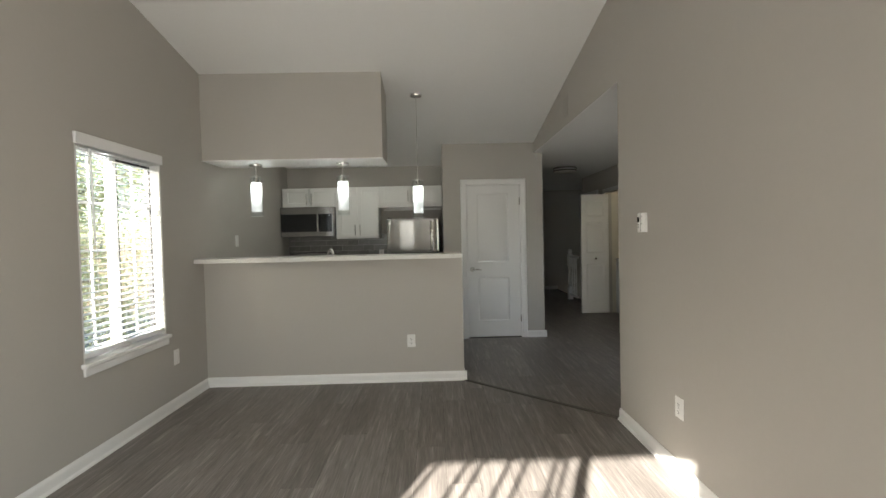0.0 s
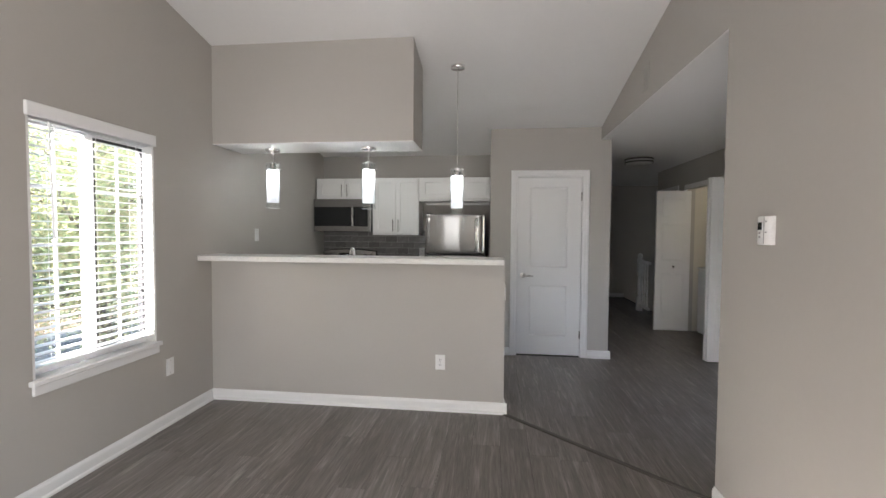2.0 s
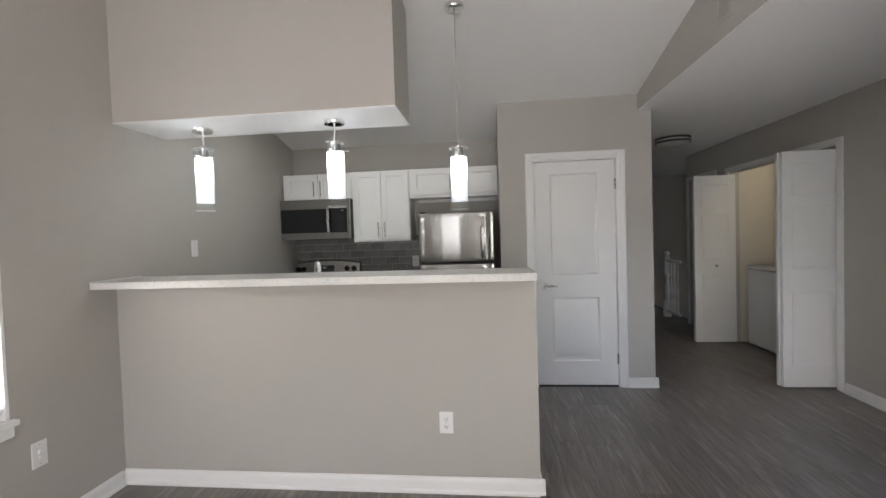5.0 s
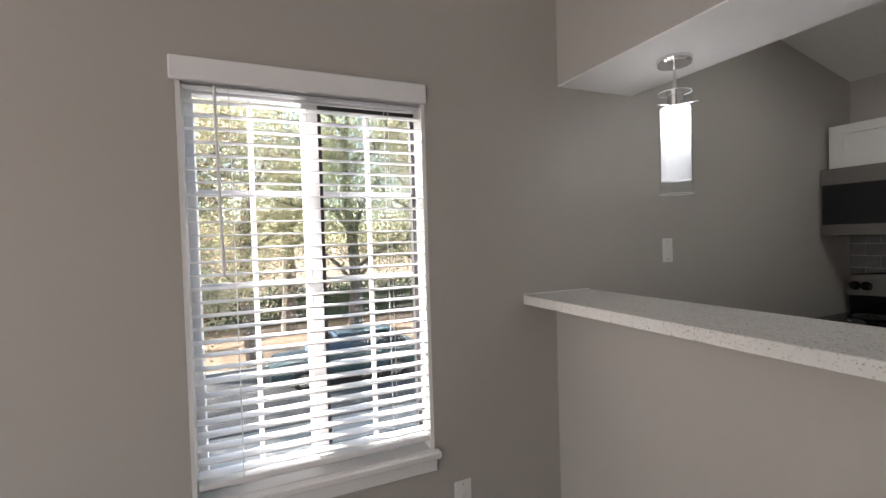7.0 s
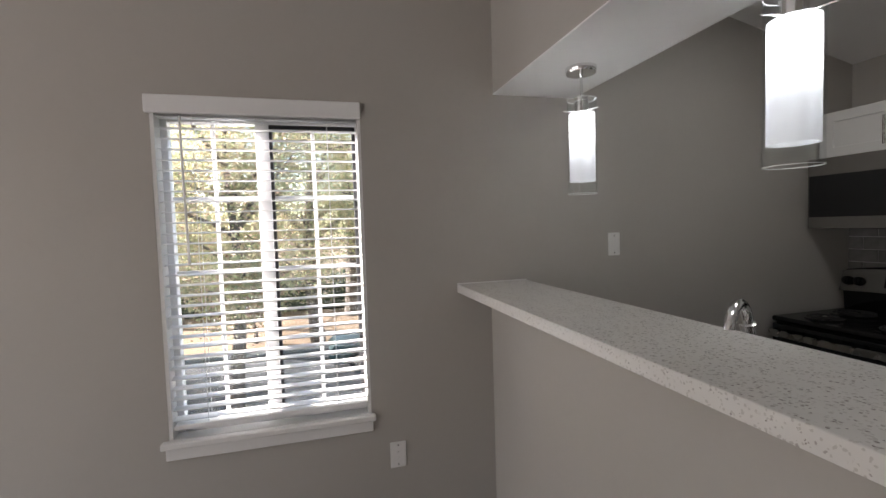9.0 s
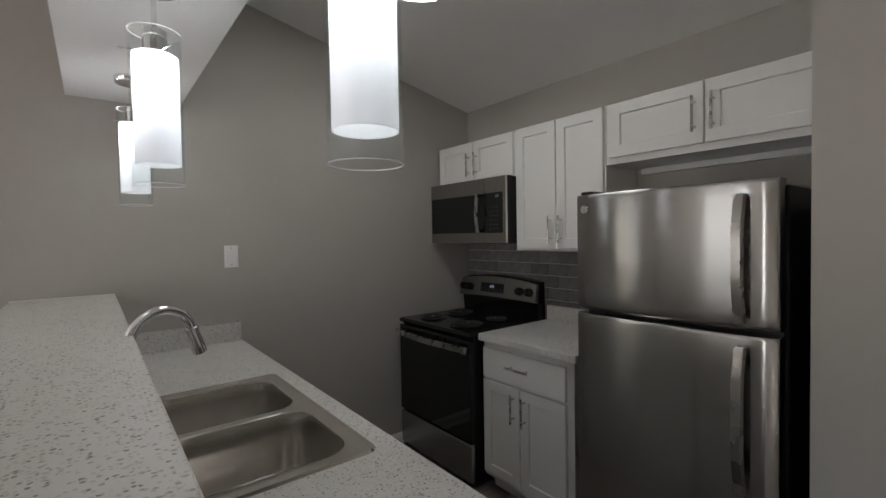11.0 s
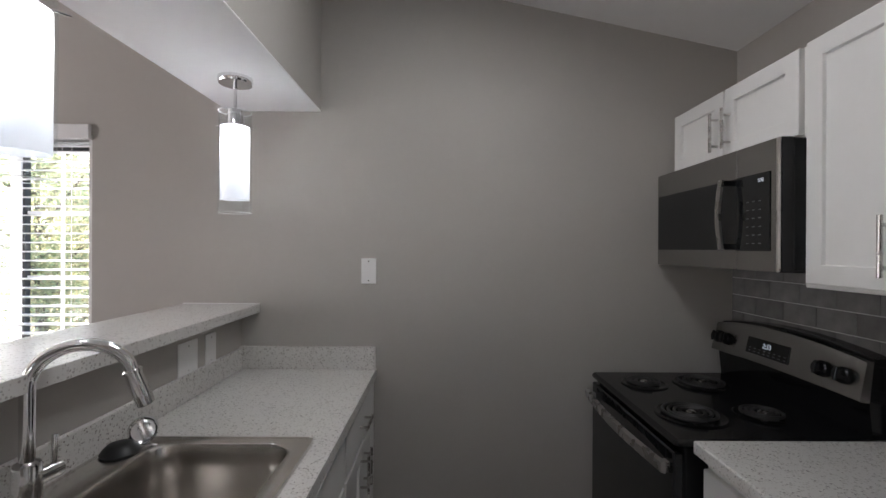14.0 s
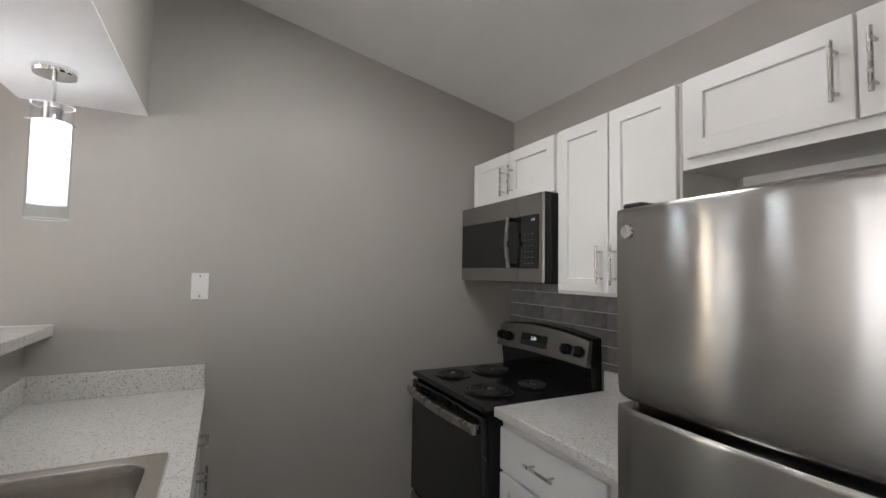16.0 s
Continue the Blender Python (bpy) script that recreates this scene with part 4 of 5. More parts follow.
cabinet("base_cabinet", "white base cabinet with one drawer and two doors", 0.774, 1.368, 1.820, 2.412, 0.0, 0.853, -1,
        [("drawer", 0.782, 1.330, 0.652, 0.818, 1.050, 0.745, 0.15, False), ("door", 0.782, 1.045, 0.115, 0.640, 1.012, 0.535, 0.15, True), ("door", 1.051, 1.330, 0.115, 0.640, 1.086, 0.535, 0.15, True)], "white base cabinets", toe=0.09)
side = thing("worktop", "short speckled laminate counter between stove and fridge", "worktop", (1.08, 2.09, 0.893))
part("top", boxes((0.769, 1.405, 1.778, 2.398, 0.855, 0.893), bevel=0.003), LAMINATE, side)
part("backsplash", boxes((0.769, 1.405, 2.380, 2.398, 0.8932, 0.985), bevel=0.003), LAMINATE, side)

for a, b, drawers in ((0.012, 0.62, 1), (0.622, 1.72, 0), (1.722, 2.38, 1)):
    m = (a + b) / 2
    fronts = []
    if drawers:
        fronts.append(("drawer", a + 0.012, b - 0.012, 0.690, 0.835, m, 0.765, 0.15, False))
        fronts.append(("door", a + 0.012, m - 0.003, 0.115, 0.675, m - 0.035, 0.575, 0.15, True))
        fronts.append(("door", m + 0.003, b - 0.012, 0.115, 0.675, m + 0.035, 0.575, 0.15, True))
    else:
        fronts.append(("drawer", a + 0.012, m - 0.003, 0.690, 0.835, 0, 0, 0, False))
        fronts.append(("drawer", m + 0.003, b - 0.012, 0.690, 0.835, 0, 0, 0, False))
        fronts.append(("door", a + 0.012, m - 0.003, 0.115, 0.675, m - 0.035, 0.575, 0.15, True))
        fronts.append(("door", m + 0.003, b - 0.012, 0.115, 0.675, m + 0.035, 0.575, 0.15, True))
    cabinet("base_cabinet", "white shaker base cabinet under the sink counter", a, b, 0.100, 0.704, 0.0, 0.68 if not drawers else 0.853, 1, fronts, "white base cabinets", toe=0.09)

# ---- microwave ----
mw = thing("microwave", "stainless over-range microwave with black glass door", "microwave", (0.38, 2.2, 1.388))
part("body", boxes((0.012, 0.757, 2.06, 2.390, 1.392, 1.792), bevel=0.003), BLACKMATTE, mw, "black painted case")
bm = boxes((0.010, 0.5605, 2.022, 2.058, 1.388, 1.795), bevel=0.0012)
front = part("door", bm, STEEL, mw, "stainless door")
part("window", boxes((0.019, 0.5603, 2.0195, 2.0225, 1.455, 1.697), bevel=0.001), DARKGLASS, front, "dark glass")
bow = [(1.456 + 0.242 * k / 10, 0.012 * math.sin(math.pi * k / 10)) for k in range(11)]
bm = bmesh.new()
skin(bm, [ring(bm, [(0.519, 1.984 - d, z), (0.541, 1.984 - d, z), (0.541, 1.992 - d, z), (0.519, 1.992 - d, z)]) for z, d in bow])
strap = part("handle", bm, STEELFLAT, front, "bowed flat steel handle")
for z in (1.458, 1.678):
    part("standoff", boxes((0.523, 0.538, 1.990, 2.0192, z, z + 0.018)), BLACKGLOSS, strap, "black handle standoff")
part("control_column", boxes((0.5615, 0.7425, 2.0225, 2.058, 1.388, 1.795), bevel=0.0012), STEEL, mw, "stainless control column")
panel = part("control_panel", boxes((0.5617, 0.716, 2.0195, 2.0222, 1.452, 1.699), bevel=0.001), DARKGLASS, mw, "black touch panel")
bm = bmesh.new()
for i in range(3):
    for j in range(6):
        box(bm, 0.612 + i * 0.028, 0.624 + i * 0.028, 2.0188, 2.0194, 1.475 + j * 0.027, 1.478 + j * 0.027)
tagged(part("key_marks", bm, MARKS, panel), kind="stuff")
part("trim_strip", boxes((0.743, 0.757, 2.016, 2.026, 1.388, 1.795), bevel=0.004), STEELFLAT, mw)
part("side_cap", boxes((0.7435, 0.7565, 2.0262, 2.0598, 1.389, 1.794)), BLACKMATTE, mw, "black side of the front frame")
part("vent", boxes((0.06, 0.70, 2.09, 2.30, 1.384, 1.3915)), SLOT, mw)


def lettering(text, size, m, material, parent, name="lettering"):
    curve = bpy.data.curves.new(name, "FONT")
    curve.body, curve.size, curve.align_x, curve.align_y = text, size, "CENTER", "CENTER"
    tmp = bpy.data.objects.new(name, curve)
    scene.collection.objects.link(tmp)
    me = bpy.data.meshes.new_from_object(tmp.evaluated_get(bpy.context.evaluated_depsgraph_get()))
    bpy.data.objects.remove(tmp)
    bpy.data.curves.remove(curve)
    me.transform(Matrix.Translation(-ORIGIN[parent.name]) @ m)
    me.materials.append(material)
    ob = new(name, me)
    ob.parent = parent
    return ob


lettering("2:33", 0.015, pose(0.678, 2.0184, 1.676, 90, 0, 0), DIGIT, panel)
mw.location.y += 0.020

# ---- stove ----
stove = thing("stove", "black and stainless electric coil stove against the wall", "stove", (0.385, 2.05, 0))
part("body", boxes((0.024, 0.740, 1.763, 2.392, 0.02, 0.867), bevel=0.003), BLACKMATTE, stove)
part("cooktop", boxes((0.020, 0.752, 1.728, 2.330, 0.863, 0.892), bevel=0.010), BLACKGLOSS, stove, "black enamel cooktop")
part("oven_door", boxes((0.026, 0.738, 1.730, 1.762, 0.275, 0.849), bevel=0.005), DARKGLASS, stove, "black glass oven door")
part("drawer", boxes((0.026, 0.738, 1.732, 1.762, 0.045, 0.262), bevel=0.006), STEEL, stove, "stainless drawer")
bm = bmesh.new()
skin(bm, [ring(bm, [(x, 1.730 - d - 0.014, z) for z in (0.786,)] + [(x, 1.730 - d, 0.781), (x, 1.730 - d, 0.819), (x, 1.730 - d - 0.014, 0.815)]) for x, d in [(0.03 + 0.70 * k / 12, 0.020 + 0.022 * math.sin(math.pi * k / 12)) for k in range(13)]])
box(bm, 0.05, 0.075, 1.703, 1.730, 0.777, 0.809)
box(bm, 0.69, 0.715, 1.703, 1.730, 0.777, 0.809)
part("handle", bm, STEELFLAT, stove, "bowed stainless handle")
for bx_, by_, r in ((0.205, 1.885, 0.075), (0.205, 2.130, 0.098), (0.555, 1.885, 0.098), (0.555, 2.130, 0.075)):
    bm = bmesh.new()
    lathe(bm, [(r + 0.014, 0.892), (r + 0.016, 0.895), (r + 0.010, 0.897), (r, 0.893), (0.02, 0.8925)], (bx_, by_), 36)
    pan = part("burner", bm, BLACKGLOSS, stove, "black drip pan with coil")
    bm = bmesh.new()
    turns = 4 if r > 0.08 else 3
    pts = [(bx_ + q * math.cos(a), by_ + q * math.sin(a), 0.904) for q, a in ((0.022 + (r - 0.026) * k / (turns * 24), 2 * math.pi * k / 24) for k in range(turns * 24 + 1))]
    tube(bm, pts, 0.0055, 8)
    part("coil", bm, COIL, pan, "dark spiral coil")
    bm = bmesh.new()
    lathe(bm, [(0.014, 0.895), (0.016, 0.905), (0.010, 0.909), (0.002, 0.9095)], (bx_, by_), 16)
    part("cap", bm, NICKEL, pan)
# backguard: black body with an arched top, and a leaning steel console plate in front
def arch(low_z, high_z, rise, inset):
    low = [(0.010 + inset + (0.728 - 2 * inset) * k / 20, low_z + 0.006 * math.sin(math.pi * k / 20)) for k in range(21)]
    high = [(0.014 + inset + (0.720 - 2 * inset) * k / 20, high_z + rise * math.sin(math.pi * k / 20) ** 0.8) for k in range(21)]
    return list(zip(low, high))


bm = bmesh.new()
skin(bm, [ring(bm, [(x, 2.330, 0.887), (x, 2.318, 1.0), (xh, 2.334, zh), (xh, 2.392, zh), (x, 2.392, 0.887)]) for (x, z), (xh, zh) in arch(0.9, 1.128, 0.032, 0.004)])
part("backguard", bm, BLACKGLOSS, stove, "black backguard")
bm = bmesh.new()
skin(bm, [ring(bm, [(x, 2.288, z + 0.003), (x, 2.286, z + 0.006), (xh, 2.312, zh - 0.003), (xh, 2.315, zh), (xh, 2.333, zh), (x, 2.316, z)]) for (x, z), (xh, zh) in arch(0.998, 1.122, 0.030, 0.0)])
console = part("console", bm, STEEL, stove, "stainless control console")
lean = Matrix.Translation((0.383, 2.298, 1.064)) @ pose(0, 0, 0, 90 - 12.6, 0, 0)


def on_console(bm):
    bmesh.ops.transform(bm, verts=bm.verts[:], matrix=lean)
    return bm


screen = part("display", on_console(boxes((-0.147, 0.073, -0.026, 0.038, 0.001, 0.005), bevel=0.001)), DARKGLASS, console, "black clock display")
lettering("2:33", 0.026, lean @ pose(-0.037, 0.014, 0.0056), DIGIT, screen)
bm = boxes(*[(-0.130 + 0.026 * k, -0.118 + 0.026 * k, z, z + 0.003, 0.0052, 0.0056) for k in range(8) for z in (-0.018, -0.006)])
tagged(part("key_marks", on_console(bm), MARKS, screen), kind="stuff")
for x in (-0.330, -0.272, 0.215, 0.293):
    bm = bmesh.new()
    lathe(bm, [(0.027, 0.002), (0.026, 0.014), (0.021, 0.018), (0.018, 0.030), (0.004, 0.031)], (x, 0.0), 24)
    box(bm, x - 0.005, x + 0.005, -0.022, 0.022, 0.028, 0.036, 0.002)
    part("knob", on_console(bm), BLACKGLOSS, console, "black control knob")

stove.location.x += 0.014

# ---- fridge ----
fridge = thing("refrigerator", "stainless top-freezer refrigerator with black sides", "refrigerator", (1.84, 2.0, 0))
part("cabinet", boxes((1.518, 2.190, 1.715, 2.395, 0.03, 1.570), bevel=0.004), BLACKMATTE, fridge, "black cabinet sides")


def bowed_door(z0, z1):
    bm = bmesh.new()
    xs = [1.512 + 0.672 * k / 20 for k in range(21)]
    def y_at(x):
        u = (x - 1.848) / 0.336
        return 1.614 + 0.024 * u * u + (0.008 * (abs(u) - 0.93) / 0.07 if abs(u) > 0.93 else 0)
    rings = []
    for z, i in ((z0, 0.013), (z0 + 0.004, 0.009), (z0 + 0.015, 0.005), (z0 + 0.04, 0.0018), (z0 + 0.09, 0.0), (z1 - 0.05, 0.0), (z1 - 0.012, 0.0006), (z1 - 0.003, 0.002), (z1, 0.004)):
        rings.append(ring(bm, [(x, y_at(x) + i, z) for x in xs] + [(2.184, 1.706, z), (1.512, 1.706, z)]))
    return skin(bm, rings)


for z0, z1, h0, h1 in ((1.140, 1.588, 1.165, 1.545), (0.10, 1.122, 0.650, 1.092)):
    d = part("door", bowed_door(z0, z1), STEEL, fridge, "brushed stainless door")
    bm = bmesh.new()
    skin(bm, [ring(bm, [(2.098 - w, y, z), (2.098 + w, y, z), (2.098 + w * 0.7, y - 0.014, z), (2.098 - w * 0.7, y - 0.014, z)]) for z, y, w in [(h0 + (h1 - h0) * k / 10, 1.606 - 0.026 * min(1, 4 * (k / 10) if k < 5 else 4 * (1 - k / 10)) , 0.017) for k in range(11)]])
    part("handle", bm, STEELFLAT, d, "vertical stainless handle")
part("hinge_cover", boxes((1.525, 1.58, 1.65, 1.75, 1.589, 1.602), bevel=0.004), BLACKMATTE, fridge)
part("gasket", boxes((1.522, 2.180, 1.707, 1.715, 0.10, 1.568)), GASKET, fridge)
part("kick_grille", boxes((1.525, 2.178, 1.695, 1.714, 0.012, 0.095)), BLACKMATTE, fridge)
bm = bmesh.new()
rod(bm, (1.556, 1.640, 1.532), (1.556, 1.6268, 1.532), 0.017, 0.016, 28)
part("emblem", bm, STEELFLAT, fridge, "round silver emblem")

# ---- hallway: folding doors, washer, shelf, railing ----
def bifold(y, s, label):
    ob = thing("folding_door", label, "door", (4.8, y, 0), "laundry folding doors")
    for k, x_in in ((0, 0.0), (1, 0.010)):
        bm = bmesh.new()
        o = y + s * 0.042 * k
        box(bm, 4.570 + x_in, 5.030, o - 0.017, o + 0.017, 0.015, 1.990, 0.002)
        leaf = part("leaf", bm, DOORPAINT, ob)
        for z0, z1 in ((0.20, 0.82), (1.02, 1.52), (1.63, 1.88)):
            for f in (-1, 1):
                bm = bmesh.new()
                rings = [ring(bm, [(xa, o + f * d, za), (xb, o + f * d, za), (xb, o + f * d, zb), (xa, o + f * d, zb)]) for xa, xb, za, zb, d in ((4.650, 4.955, z0 - 0.01, z1 + 0.01, 0.0165), (4.652, 4.953, z0 - 0.008, z1 + 0.008, 0.0215), (4.662, 4.943, z0, z1, 0.0180), (4.690, 4.915, z0 + 0.03, z1 - 0.03, 0.0235))]
                part("raised_panel", skin(bm, rings), DOORPAINT, leaf)
    o = y - 0.02
    bm = bmesh.new()
    rod(bm, (4.80, o, 0.925), (4.80, o - 0.018, 0.925), 0.008, n=12)
    rod(bm, (4.80, o - 0.018, 0.925), (4.80, o - 0.030, 0.925), 0.016, 0.013, 16)
    part("knob", bm, NICKEL, ob, "round metal knob")
    return ob


bifold(3.215, 1, "white folding closet door standing open beside the washer")
bifold(1.690, -1, "white folding closet door folded open at the hallway")
bm = boxes((4.985, 5.001, 1.56, 1.62, 0, 2.08), (4.985, 5.001, 3.27, 3.33, 0, 2.08), (4.985, 5.001, 1.62, 3.27, 2.02, 2.08))
structure("trim_laundry", bm, TRIM, "white casing round the laundry opening")
bm = boxes((4.985, 5.0, 3.56, 3.62, 0, 2.10), (4.985, 5.0, 4.34, 4.40, 0, 2.10), (4.985, 5.0, 3.62, 4.34, 2.04, 2.10))
structure("trim_bedroom", bm, TRIM, "white casing round the bedroom doorway")
bed = thing("door_2", "white bedroom door standing open into its room", "door", (5.0, 4.32, 0), kind="structure")
panel_door(bed, 5.12, 5.85, 0.012, 2.03, 4.295, 0.035, [(5.25, 5.72, 1.0, 1.9), (5.25, 5.72, 0.22, 0.8)], DOORPAINT)
bm = bmesh.new()
for z in (0.3, 1.75):
    rod(bm, (5.116, 4.305, z - 0.045), (5.116, 4.305, z + 0.045), 0.007)
part("hinge", bm, NICKEL, bed, "steel hinge")

washer = thing("washing_machine", "white top-load washing machine in the laundry closet", "washing machine", (5.5, 2.84, 0))
part("body", boxes((5.105, 5.80, 2.450, 3.120, 0.02, 0.895), bevel=0.02), WASHER, washer)
part("top", boxes((5.100, 5.80, 2.445, 3.125, 0.897, 0.925), bevel=0.010), WASHER, washer)
part("lid", boxes((5.140, 5.62, 2.50, 3.07, 0.926, 0.938), bevel=0.006), WASHER, washer)
part("control_console", boxes((5.66, 5.80, 2.45, 3.12, 0.926, 1.06), bevel=0.02), WASHER, washer)
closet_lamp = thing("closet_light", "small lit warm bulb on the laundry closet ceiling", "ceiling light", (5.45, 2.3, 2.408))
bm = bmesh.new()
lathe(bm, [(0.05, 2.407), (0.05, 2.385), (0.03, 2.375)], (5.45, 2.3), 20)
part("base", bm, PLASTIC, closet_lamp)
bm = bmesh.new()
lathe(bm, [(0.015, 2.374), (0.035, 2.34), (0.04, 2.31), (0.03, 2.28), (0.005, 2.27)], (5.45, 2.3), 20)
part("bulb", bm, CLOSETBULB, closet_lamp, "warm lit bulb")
shelf = thing("wall_shelf", "white shelf on the laundry closet wall", "shelf", (5.76, 2.45, 1.55))
part("board", boxes((5.60, 5.92, 1.622, 3.268, 1.545, 1.565)), TRIM, shelf)
for y in (1.9, 2.9):
    part("bracket", boxes((5.66, 5.918, y, y + 0.02, 1.45, 1.544)), TRIM, shelf)

railing = thing("stair_railing", "white turned-post stair railing at the stairwell", "railing", (5.06, 4.7, 0))


def newel(bm, x, y, h, r):
    box(bm, x - r, x + r, y - r, y + r, 0, h * 0.22)
    lathe(bm, [(r * 0.9, h * 0.22), (r * 1.0, h * 0.24), (r * 0.6, h * 0.27), (r * 0.95, h * 0.36), (r * 0.8, h * 0.48), (r * 0.6, h * 0.60), (r * 0.95, h * 0.63), (r * 0.7, h * 0.66)], (x, y), 16)
    box(bm, x - r, x + r, y - r, y + r, h * 0.66, h * 0.90)
    lathe(bm, [(r * 0.6, h * 0.90), (r * 0.9, h * 0.93), (r * 1.0, h * 0.96), (r * 0.6, h * 0.995), (r * 0.1, h)], (x, y), 16)
    return bm


part("newel_post", newel(bmesh.new(), 4.905, 4.93, 1.03, 0.045), TRIM, railing)
part("handrail", boxes((4.875, 4.935, 4.43, 4.885, 0.86, 0.91), bevel=0.01), TRIM, railing)
part("bottom_rail", boxes((4.885, 4.925, 4.43, 4.885, 0.08, 0.12), bevel=0.004), TRIM, railing)
for k in range(3):
    y = 4.53 + k * 0.12
    bm = bmesh.new()
    lathe(bm, [(0.018, 0.12), (0.018, 0.28), (0.012, 0.31), (0.018, 0.42), (0.012, 0.62), (0.016, 0.66), (0.016, 0.86)], (4.905, y), 10)
    part("baluster", bm, TRIM, railing)


# ---- outdoors, seen through the window ----
GROUND = -2.9
structure("ground", boxes((-600, 600, -600, 600, GROUND - 0.3, GROUND)), GRASS, "lawn with fallen autumn leaves")
structure("pavement", boxes((-8.9, -T, -30, 40, GROUND, GROUND + 0.03)), CONCRETE, "pale concrete drive beside the building")
structure("road", boxes((-14.6, -9.1, -60, 60, GROUND, GROUND + 0.015)), ASPHALT, "grey asphalt parking lane")
structure("kerb", boxes((-9.1, -8.9, -60, 60, GROUND, GROUND + 0.14), (-14.8, -14.6, -60, 60, GROUND, GROUND + 0.14)), CONCRETE, "pale concrete kerb")
# Added wall: keeps the bright low sky out of the fridge doors' reflection.
structure("sky_glow_blocker", boxes((-14, 16, -19.3, -19.0, GROUND, 4.6)), SIDING, "plain beige wall added outside to block the low sky's glow")
structure("wall_under", boxes((-T, 0, END - T, 7, GROUND, -0.2)), SIDING, "plain beige outside wall below the window")


def tree(x, y, height, spread, leaves, material, label, seed):
    rng = random.Random(seed)
    ob = thing("tree", label, "tree", (x, y, GROUND), "trees outside")
    bm = bmesh.new()
    trunk = [Vector((x + 0.12 * math.sin(k * 1.1 + seed), y + 0.12 * math.cos(k * 0.9 + seed), GROUND + height * 0.8 * k / 8)) for k in range(9)]
    r = height * 0.018
    tube(bm, trunk, [r * (1.25 - 1.05 * k / 8) for k in range(9)], 10)
    tips = []
    for k in range(16):
        base = trunk[2 + k % 6].lerp(trunk[3 + k % 6], rng.random())
        a = k * 2.4 + rng.random()
        reach = spread * rng.uniform(0.55, 1.0)
        rise = height * rng.uniform(0.02, 0.22)
        pts = [base + Vector((math.cos(a) * reach * u, math.sin(a) * reach * u, rise * u ** 0.8 + 0.1 * math.sin(5 * u + k))) for u in (0, 0.25, 0.5, 0.75, 1.0)]
        tube(bm, pts, [r * 0.42 * (1 - 0.85 * i / 4) for i in range(5)], 6)
        tips += pts[1:]
        for j in range(2):
            b2 = pts[2 + j]
            q = b2 + Vector((rng.uniform(-1, 1), rng.uniform(-1, 1), rng.uniform(-0.2, 0.8))) * spread * 0.35
            tube(bm, [b2, b2.lerp(q, 0.5) + Vector((0, 0, 0.08)), q], [r * 0.16, r * 0.10, r * 0.03], 5)
            tips.append(q)
    tips += trunk[6:]
    part("trunk", bm, BARK, ob)
    verts, faces = [], []
    for i in range(int(leaves * 4.6)):
        t = rng.choice(tips)
        g = [rng.gauss(0, spread * 0.18) for _ in range(3)]
        p = t + Vector((g[0], g[1], g[2] * 0.9))
        s = rng.uniform(0.024, 0.06)
        u = Vector((rng.gauss(0, 1), rng.gauss(0, 1), rng.gauss(0, 0.6))).normalized()
        v = u.orthogonal().normalized()
        v = Matrix.Rotation(rng.uniform(0, 6.28), 3, u) @ v
        n = len(verts)
        verts += [tuple(q - ORIGIN[ob.name]) for q in (p - u * s, p + v * s * 0.55, p + u * s, p - v * s * 0.55)]
        faces.append((n, n + 1, n + 2, n + 3))
    me = bpy.data.meshes.new("crown")
    me.from_pydata(verts, [], faces)
    me.materials.append(material)
    crown = new("crown", me)
    crown.parent = ob
    return ob


AUTUMN, MIXED = "autumn tree with yellow and orange leaves", "green and yellow leafy tree near the lane"
tree(-9.8, -2.9, 9.0, 2.1, 8000, LEAF, "autumn tree with yellow leaves beside the drive", 3)
tree(-15.4, -1.2, 13.0, 3.5, 11000, LEAF, AUTUMN, 7)
tree(-15.2, 2.4, 13.0, 3.5, 11000, GREENLEAF, MIXED, 11)
tree(-16.0, 6.2, 13.0, 3.5, 11000, LEAF, AUTUMN, 13)
tree(-15.8, -6.2, 10.5, 3.2, 8000, LEAF, AUTUMN, 19)
tree(-21.0, 0.5, 16.0, 4.2, 10000, GREENLEAF, "tall green and yellow tree beyond the lane", 17)
tree(-21.5, 8.0, 15.0, 4.2, 9000, LEAF, "tall autumn tree with yellow leaves", 23)
tree(-21.0, -8.0, 12.0, 3.8, 8000, LEAF, "tall autumn tree with yellow leaves", 29)
tree(-20.0, 15.0, 12.0, 4.0, 8000, GREENLEAF, "tall green and yellow tree beyond the lane", 31)
tree(-16.6, -3.6, 4.4, 1.4, 4000, REDLEAF, "small red-leaved tree across the lane", 37)
tree(-12.0, 12.0, 9.0, 2.6, 7000, LEAF, AUTUMN, 41)
tree(-9.5, -9.5, 8.5, 2.4, 8000, GREENLEAF, MIXED, 53)
tree(-14.5, -13.0, 10.0, 3.0, 8000, LEAF, AUTUMN, 59)
tree(-6.6, 5.6, 8.5, 2.4, 8000, GREENLEAF, MIXED, 43)
tree(-5.2, 10.5, 8.5, 2.4, 8000, LEAF, AUTUMN, 47)

rng = random.Random(77)
hedge = thing("hedge", "dark clipped evergreen hedge beyond the leaf-strewn lawn", "hedge", (-24.0, 0, GROUND))
verts, faces = [], []
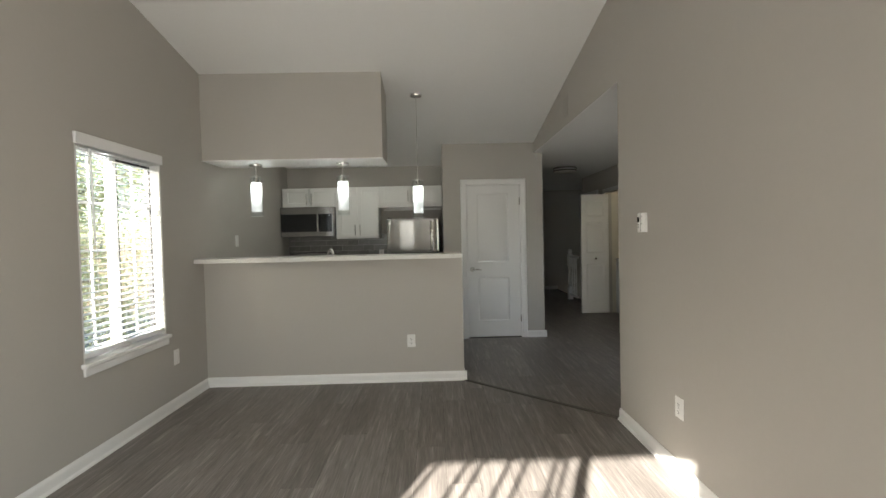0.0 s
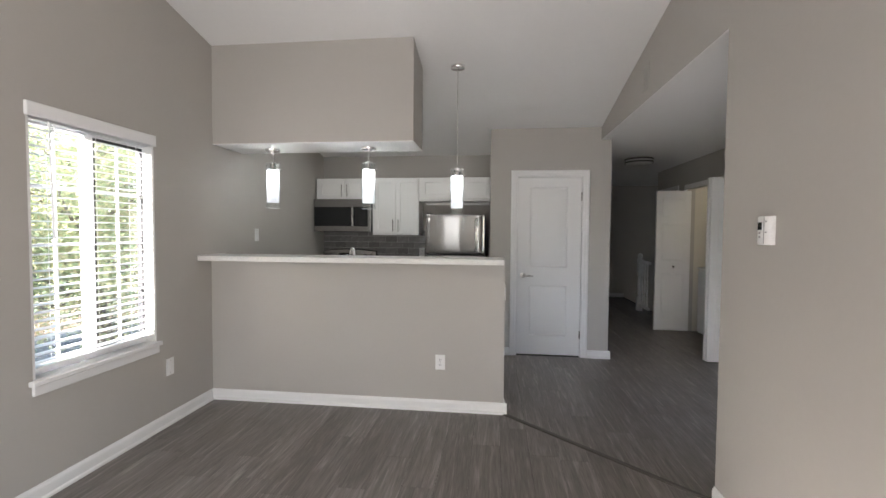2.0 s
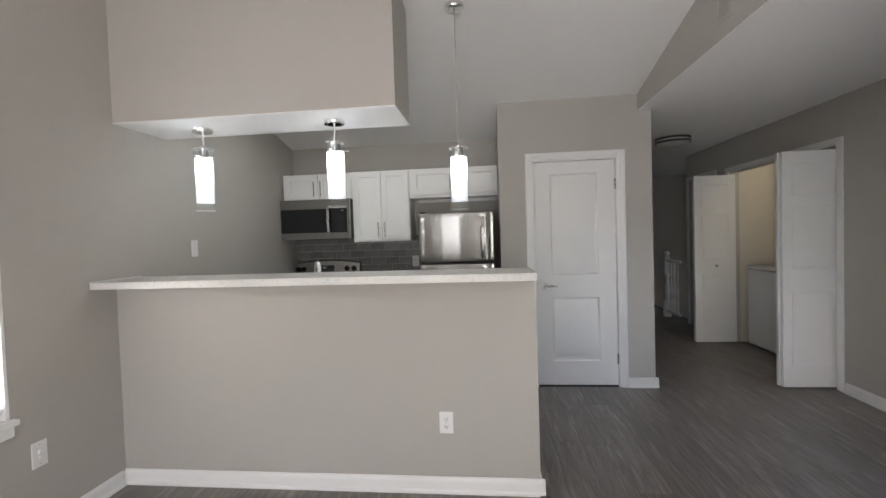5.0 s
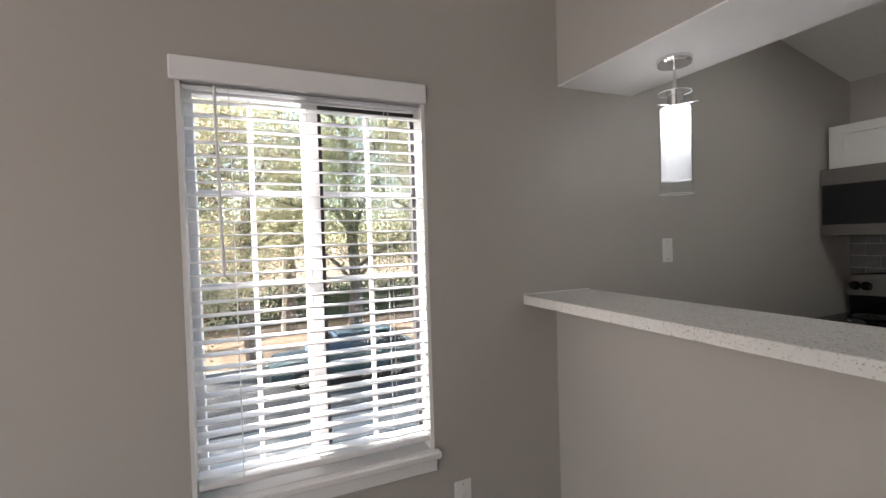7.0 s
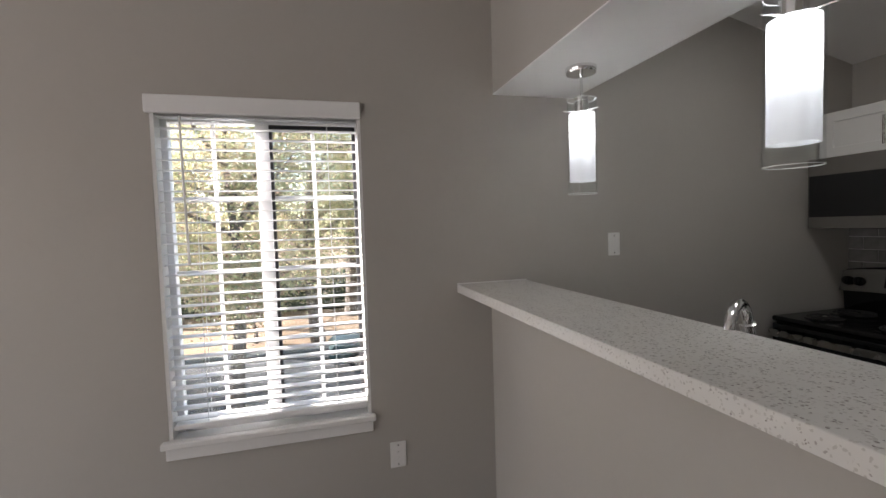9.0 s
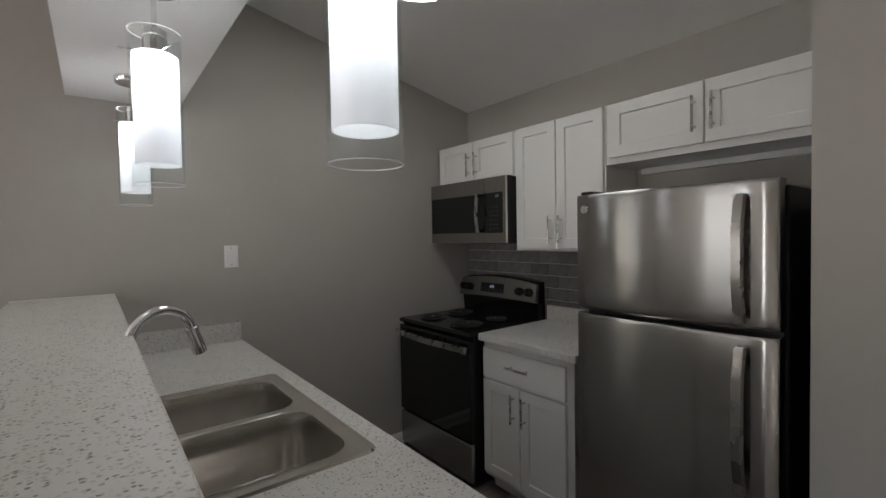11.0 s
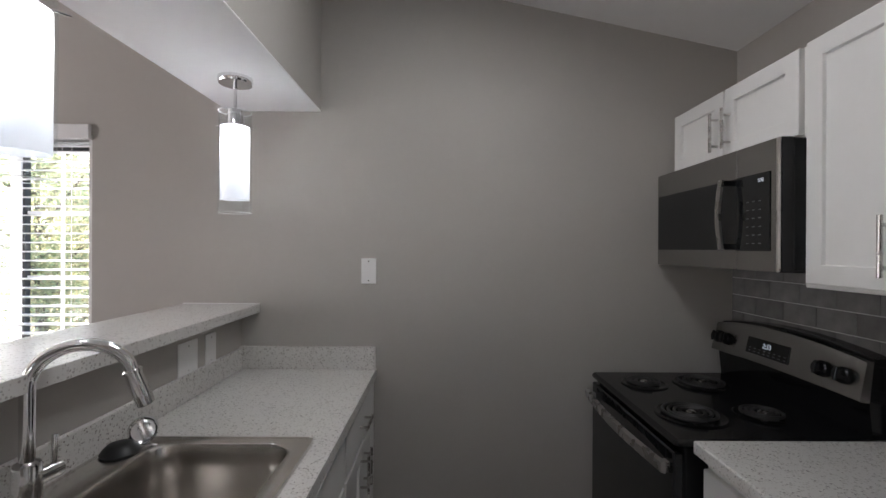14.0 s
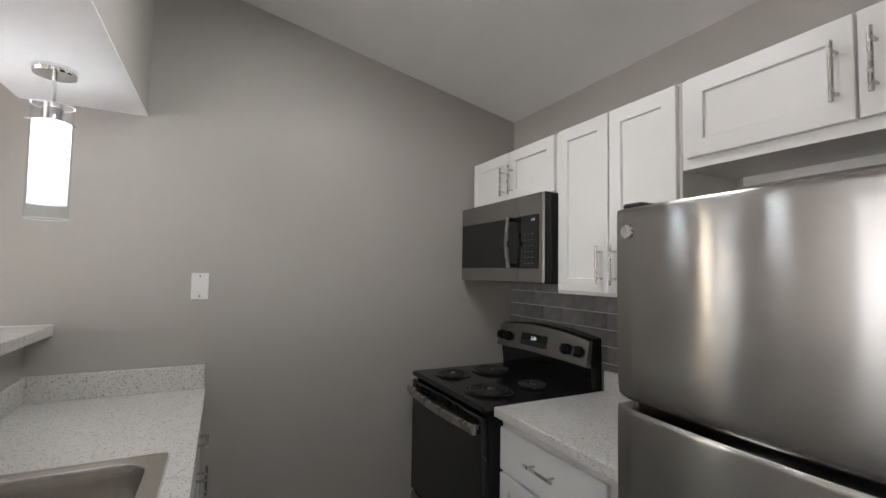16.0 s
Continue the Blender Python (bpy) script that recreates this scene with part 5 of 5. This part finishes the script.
for i in range(26000):
    c = Vector((rng.uniform(-1.2, 0.9), rng.uniform(-16, 22), (1 - rng.random() ** 2) * (1.9 + 0.25 * math.sin(i * 0.7))))
    u = Vector((rng.gauss(0, 1), rng.gauss(0, 1), rng.gauss(0, 1))).normalized() * rng.uniform(0.05, 0.11)
    v = u.orthogonal().normalized() * u.length * 0.6
    n = len(verts)
    verts += [tuple(c - u), tuple(c + v), tuple(c + u), tuple(c - v)]
    faces.append((n, n + 1, n + 2, n + 3))
me = bpy.data.meshes.new("hedge_leaves")
me.from_pydata([(x, y, max(z, 0.0)) for x, y, z in verts], [], faces)
me.materials.append(HEDGE)
leaves = new("hedge_leaves", me)
leaves.parent = hedge
part("hedge_core", boxes((-24.9, -23.3, -15.8, 21.8, GROUND, GROUND + 1.5), bevel=0.2), HEDGE, hedge)

car = thing("car", "dark teal parked car on the asphalt lane", "car", (-12.6, 1.6, GROUND + 0.015))
bm = bmesh.new()
G = GROUND + 0.015
rings = []
for y, zt, zb in ((-0.75, 0.62, 0.35), (-0.6, 0.80, 0.25), (0.45, 0.92, 0.22), (3.2, 0.95, 0.22), (3.85, 0.90, 0.25), (3.98, 0.65, 0.35)):
    rings.append(ring(bm, [(-13.45, y, G + zb), (-11.75, y, G + zb), (-11.70, y, G + (zt + zb) / 2), (-11.80, y, G + zt), (-13.40, y, G + zt), (-13.50, y, G + (zt + zb) / 2)]))
skin(bm, rings)
part("body", bm, CARPAINT, car)
bm = bmesh.new()
skin(bm, [ring(bm, [(-13.36, y, G + 0.93), (-11.84, y, G + 0.93), (-12.02, y + o, G + z), (-13.18, y + o, G + z)]) for y, o, z in ((0.35, 0.75, 1.42), (1.6, 0, 1.50), (3.5, -0.45, 1.40))])
part("cabin", bm, CARGLASS, car, "dark car windows")
part("roof", boxes((-13.16, -12.04, 1.2, 3.0, G + 1.43, G + 1.50), bevel=0.03), CARPAINT, car)
for x in (-13.42, -11.78):
    for y in (0.15, 2.95):
        bm = bmesh.new()
        rod(bm, (x - 0.09, y, G + 0.32), (x + 0.09, y, G + 0.32), 0.32, n=24)
        wheel = part("wheel", bm, TYRE, car)
        bm = bmesh.new()
        rod(bm, (x - 0.10, y, G + 0.32), (x + 0.10, y, G + 0.32), 0.19, n=16)
        part("rim", bm, NICKEL, wheel)

# ---- backsplash tiles ----
tiled = structure("backsplash", boxes((0.002, 1.50, 2.400, 2.4145, 0.86, 1.40)), GROUT, "grey glazed subway tile backsplash behind the stove")
meshes = {}


def piece(name, key, bm_maker, material, parent, place):
    if key not in meshes:
        bm = bm_maker()
        me = bpy.data.meshes.new(name)
        bm.to_mesh(me)
        bm.free()
        me.materials.append(material)
        meshes[key] = me
    ob = new(name, meshes[key])
    ob.parent, ob.location = parent, place
    return ob


TW, TH, TG = 0.1515, 0.0735, 0.004
for row in range(7):
    z = 0.865 + row * (TH + TG)
    if z + TH > 1.41:
        break
    x = 0.003 - (TW / 2 if row % 2 else 0)
    while x < 1.485:
        a, b = max(x, 0.003), min(x + TW, 1.488)
        if b - a > 0.01:
            w = round(b - a, 4)
            piece("tile", ("tile", w), lambda w=w: boxes((0, w, -0.007, 0.001, 0, TH), bevel=0.0015), TILE, tiled, (a, 2.402, z))
        x += TW + TG

# ---- floor planks ----
PW, PL = 0.181, 1.22
rng = random.Random(5)
rest = bmesh.new()


def plank(w, l):
    bm = bmesh.new()
    g = 0.0008
    skin(bm, [ring(bm, [(g, g, -0.004), (w - g, g, -0.004), (w - g, l - g, -0.004), (g, l - g, -0.004)]), ring(bm, [(g + 0.0004, g, 0.0), (w - g - 0.0004, g, 0.0), (w - g - 0.0004, l - g, 0.0), (g + 0.0004, l - g, 0.0)])], True, False, True)
    return bm


count = 0
for i in range(29):
    x0 = i * PW
    y = END - rng.random() * PL
    far = 2.415 if x0 < 2.3 else (1.664 if x0 + PW < 3.5 else (6.62 if x0 < 4.95 else 4.5))
    near = END if x0 < 3.4 else -0.985
    while y < far:
        a, b = max(y, near), min(y + PL, far)
        if b - a > 0.02:
            l = round(b - a, 3)
            if a > -4.6 and a < 4.4 and count < 298:
                piece("plank", ("plank", l), lambda l=l: plank(PW, l), PLANK, floor, (x0, a, 0))
                count += 1
            else:
                bm = plank(PW, l)
                bmesh.ops.translate(bm, verts=bm.verts[:], vec=(x0, a, 0))
                me = bpy.data.meshes.new("tmp")
                bm.to_mesh(me)
                rest.from_mesh(me)
                bm.free()
                bpy.data.meshes.remove(me)
        y += PL
me = bpy.data.meshes.new("planks")
rest.to_mesh(me)
me.materials.append(PLANK)
far_planks = tagged(new("planks", me), kind="stuff")
far_planks.parent = floor
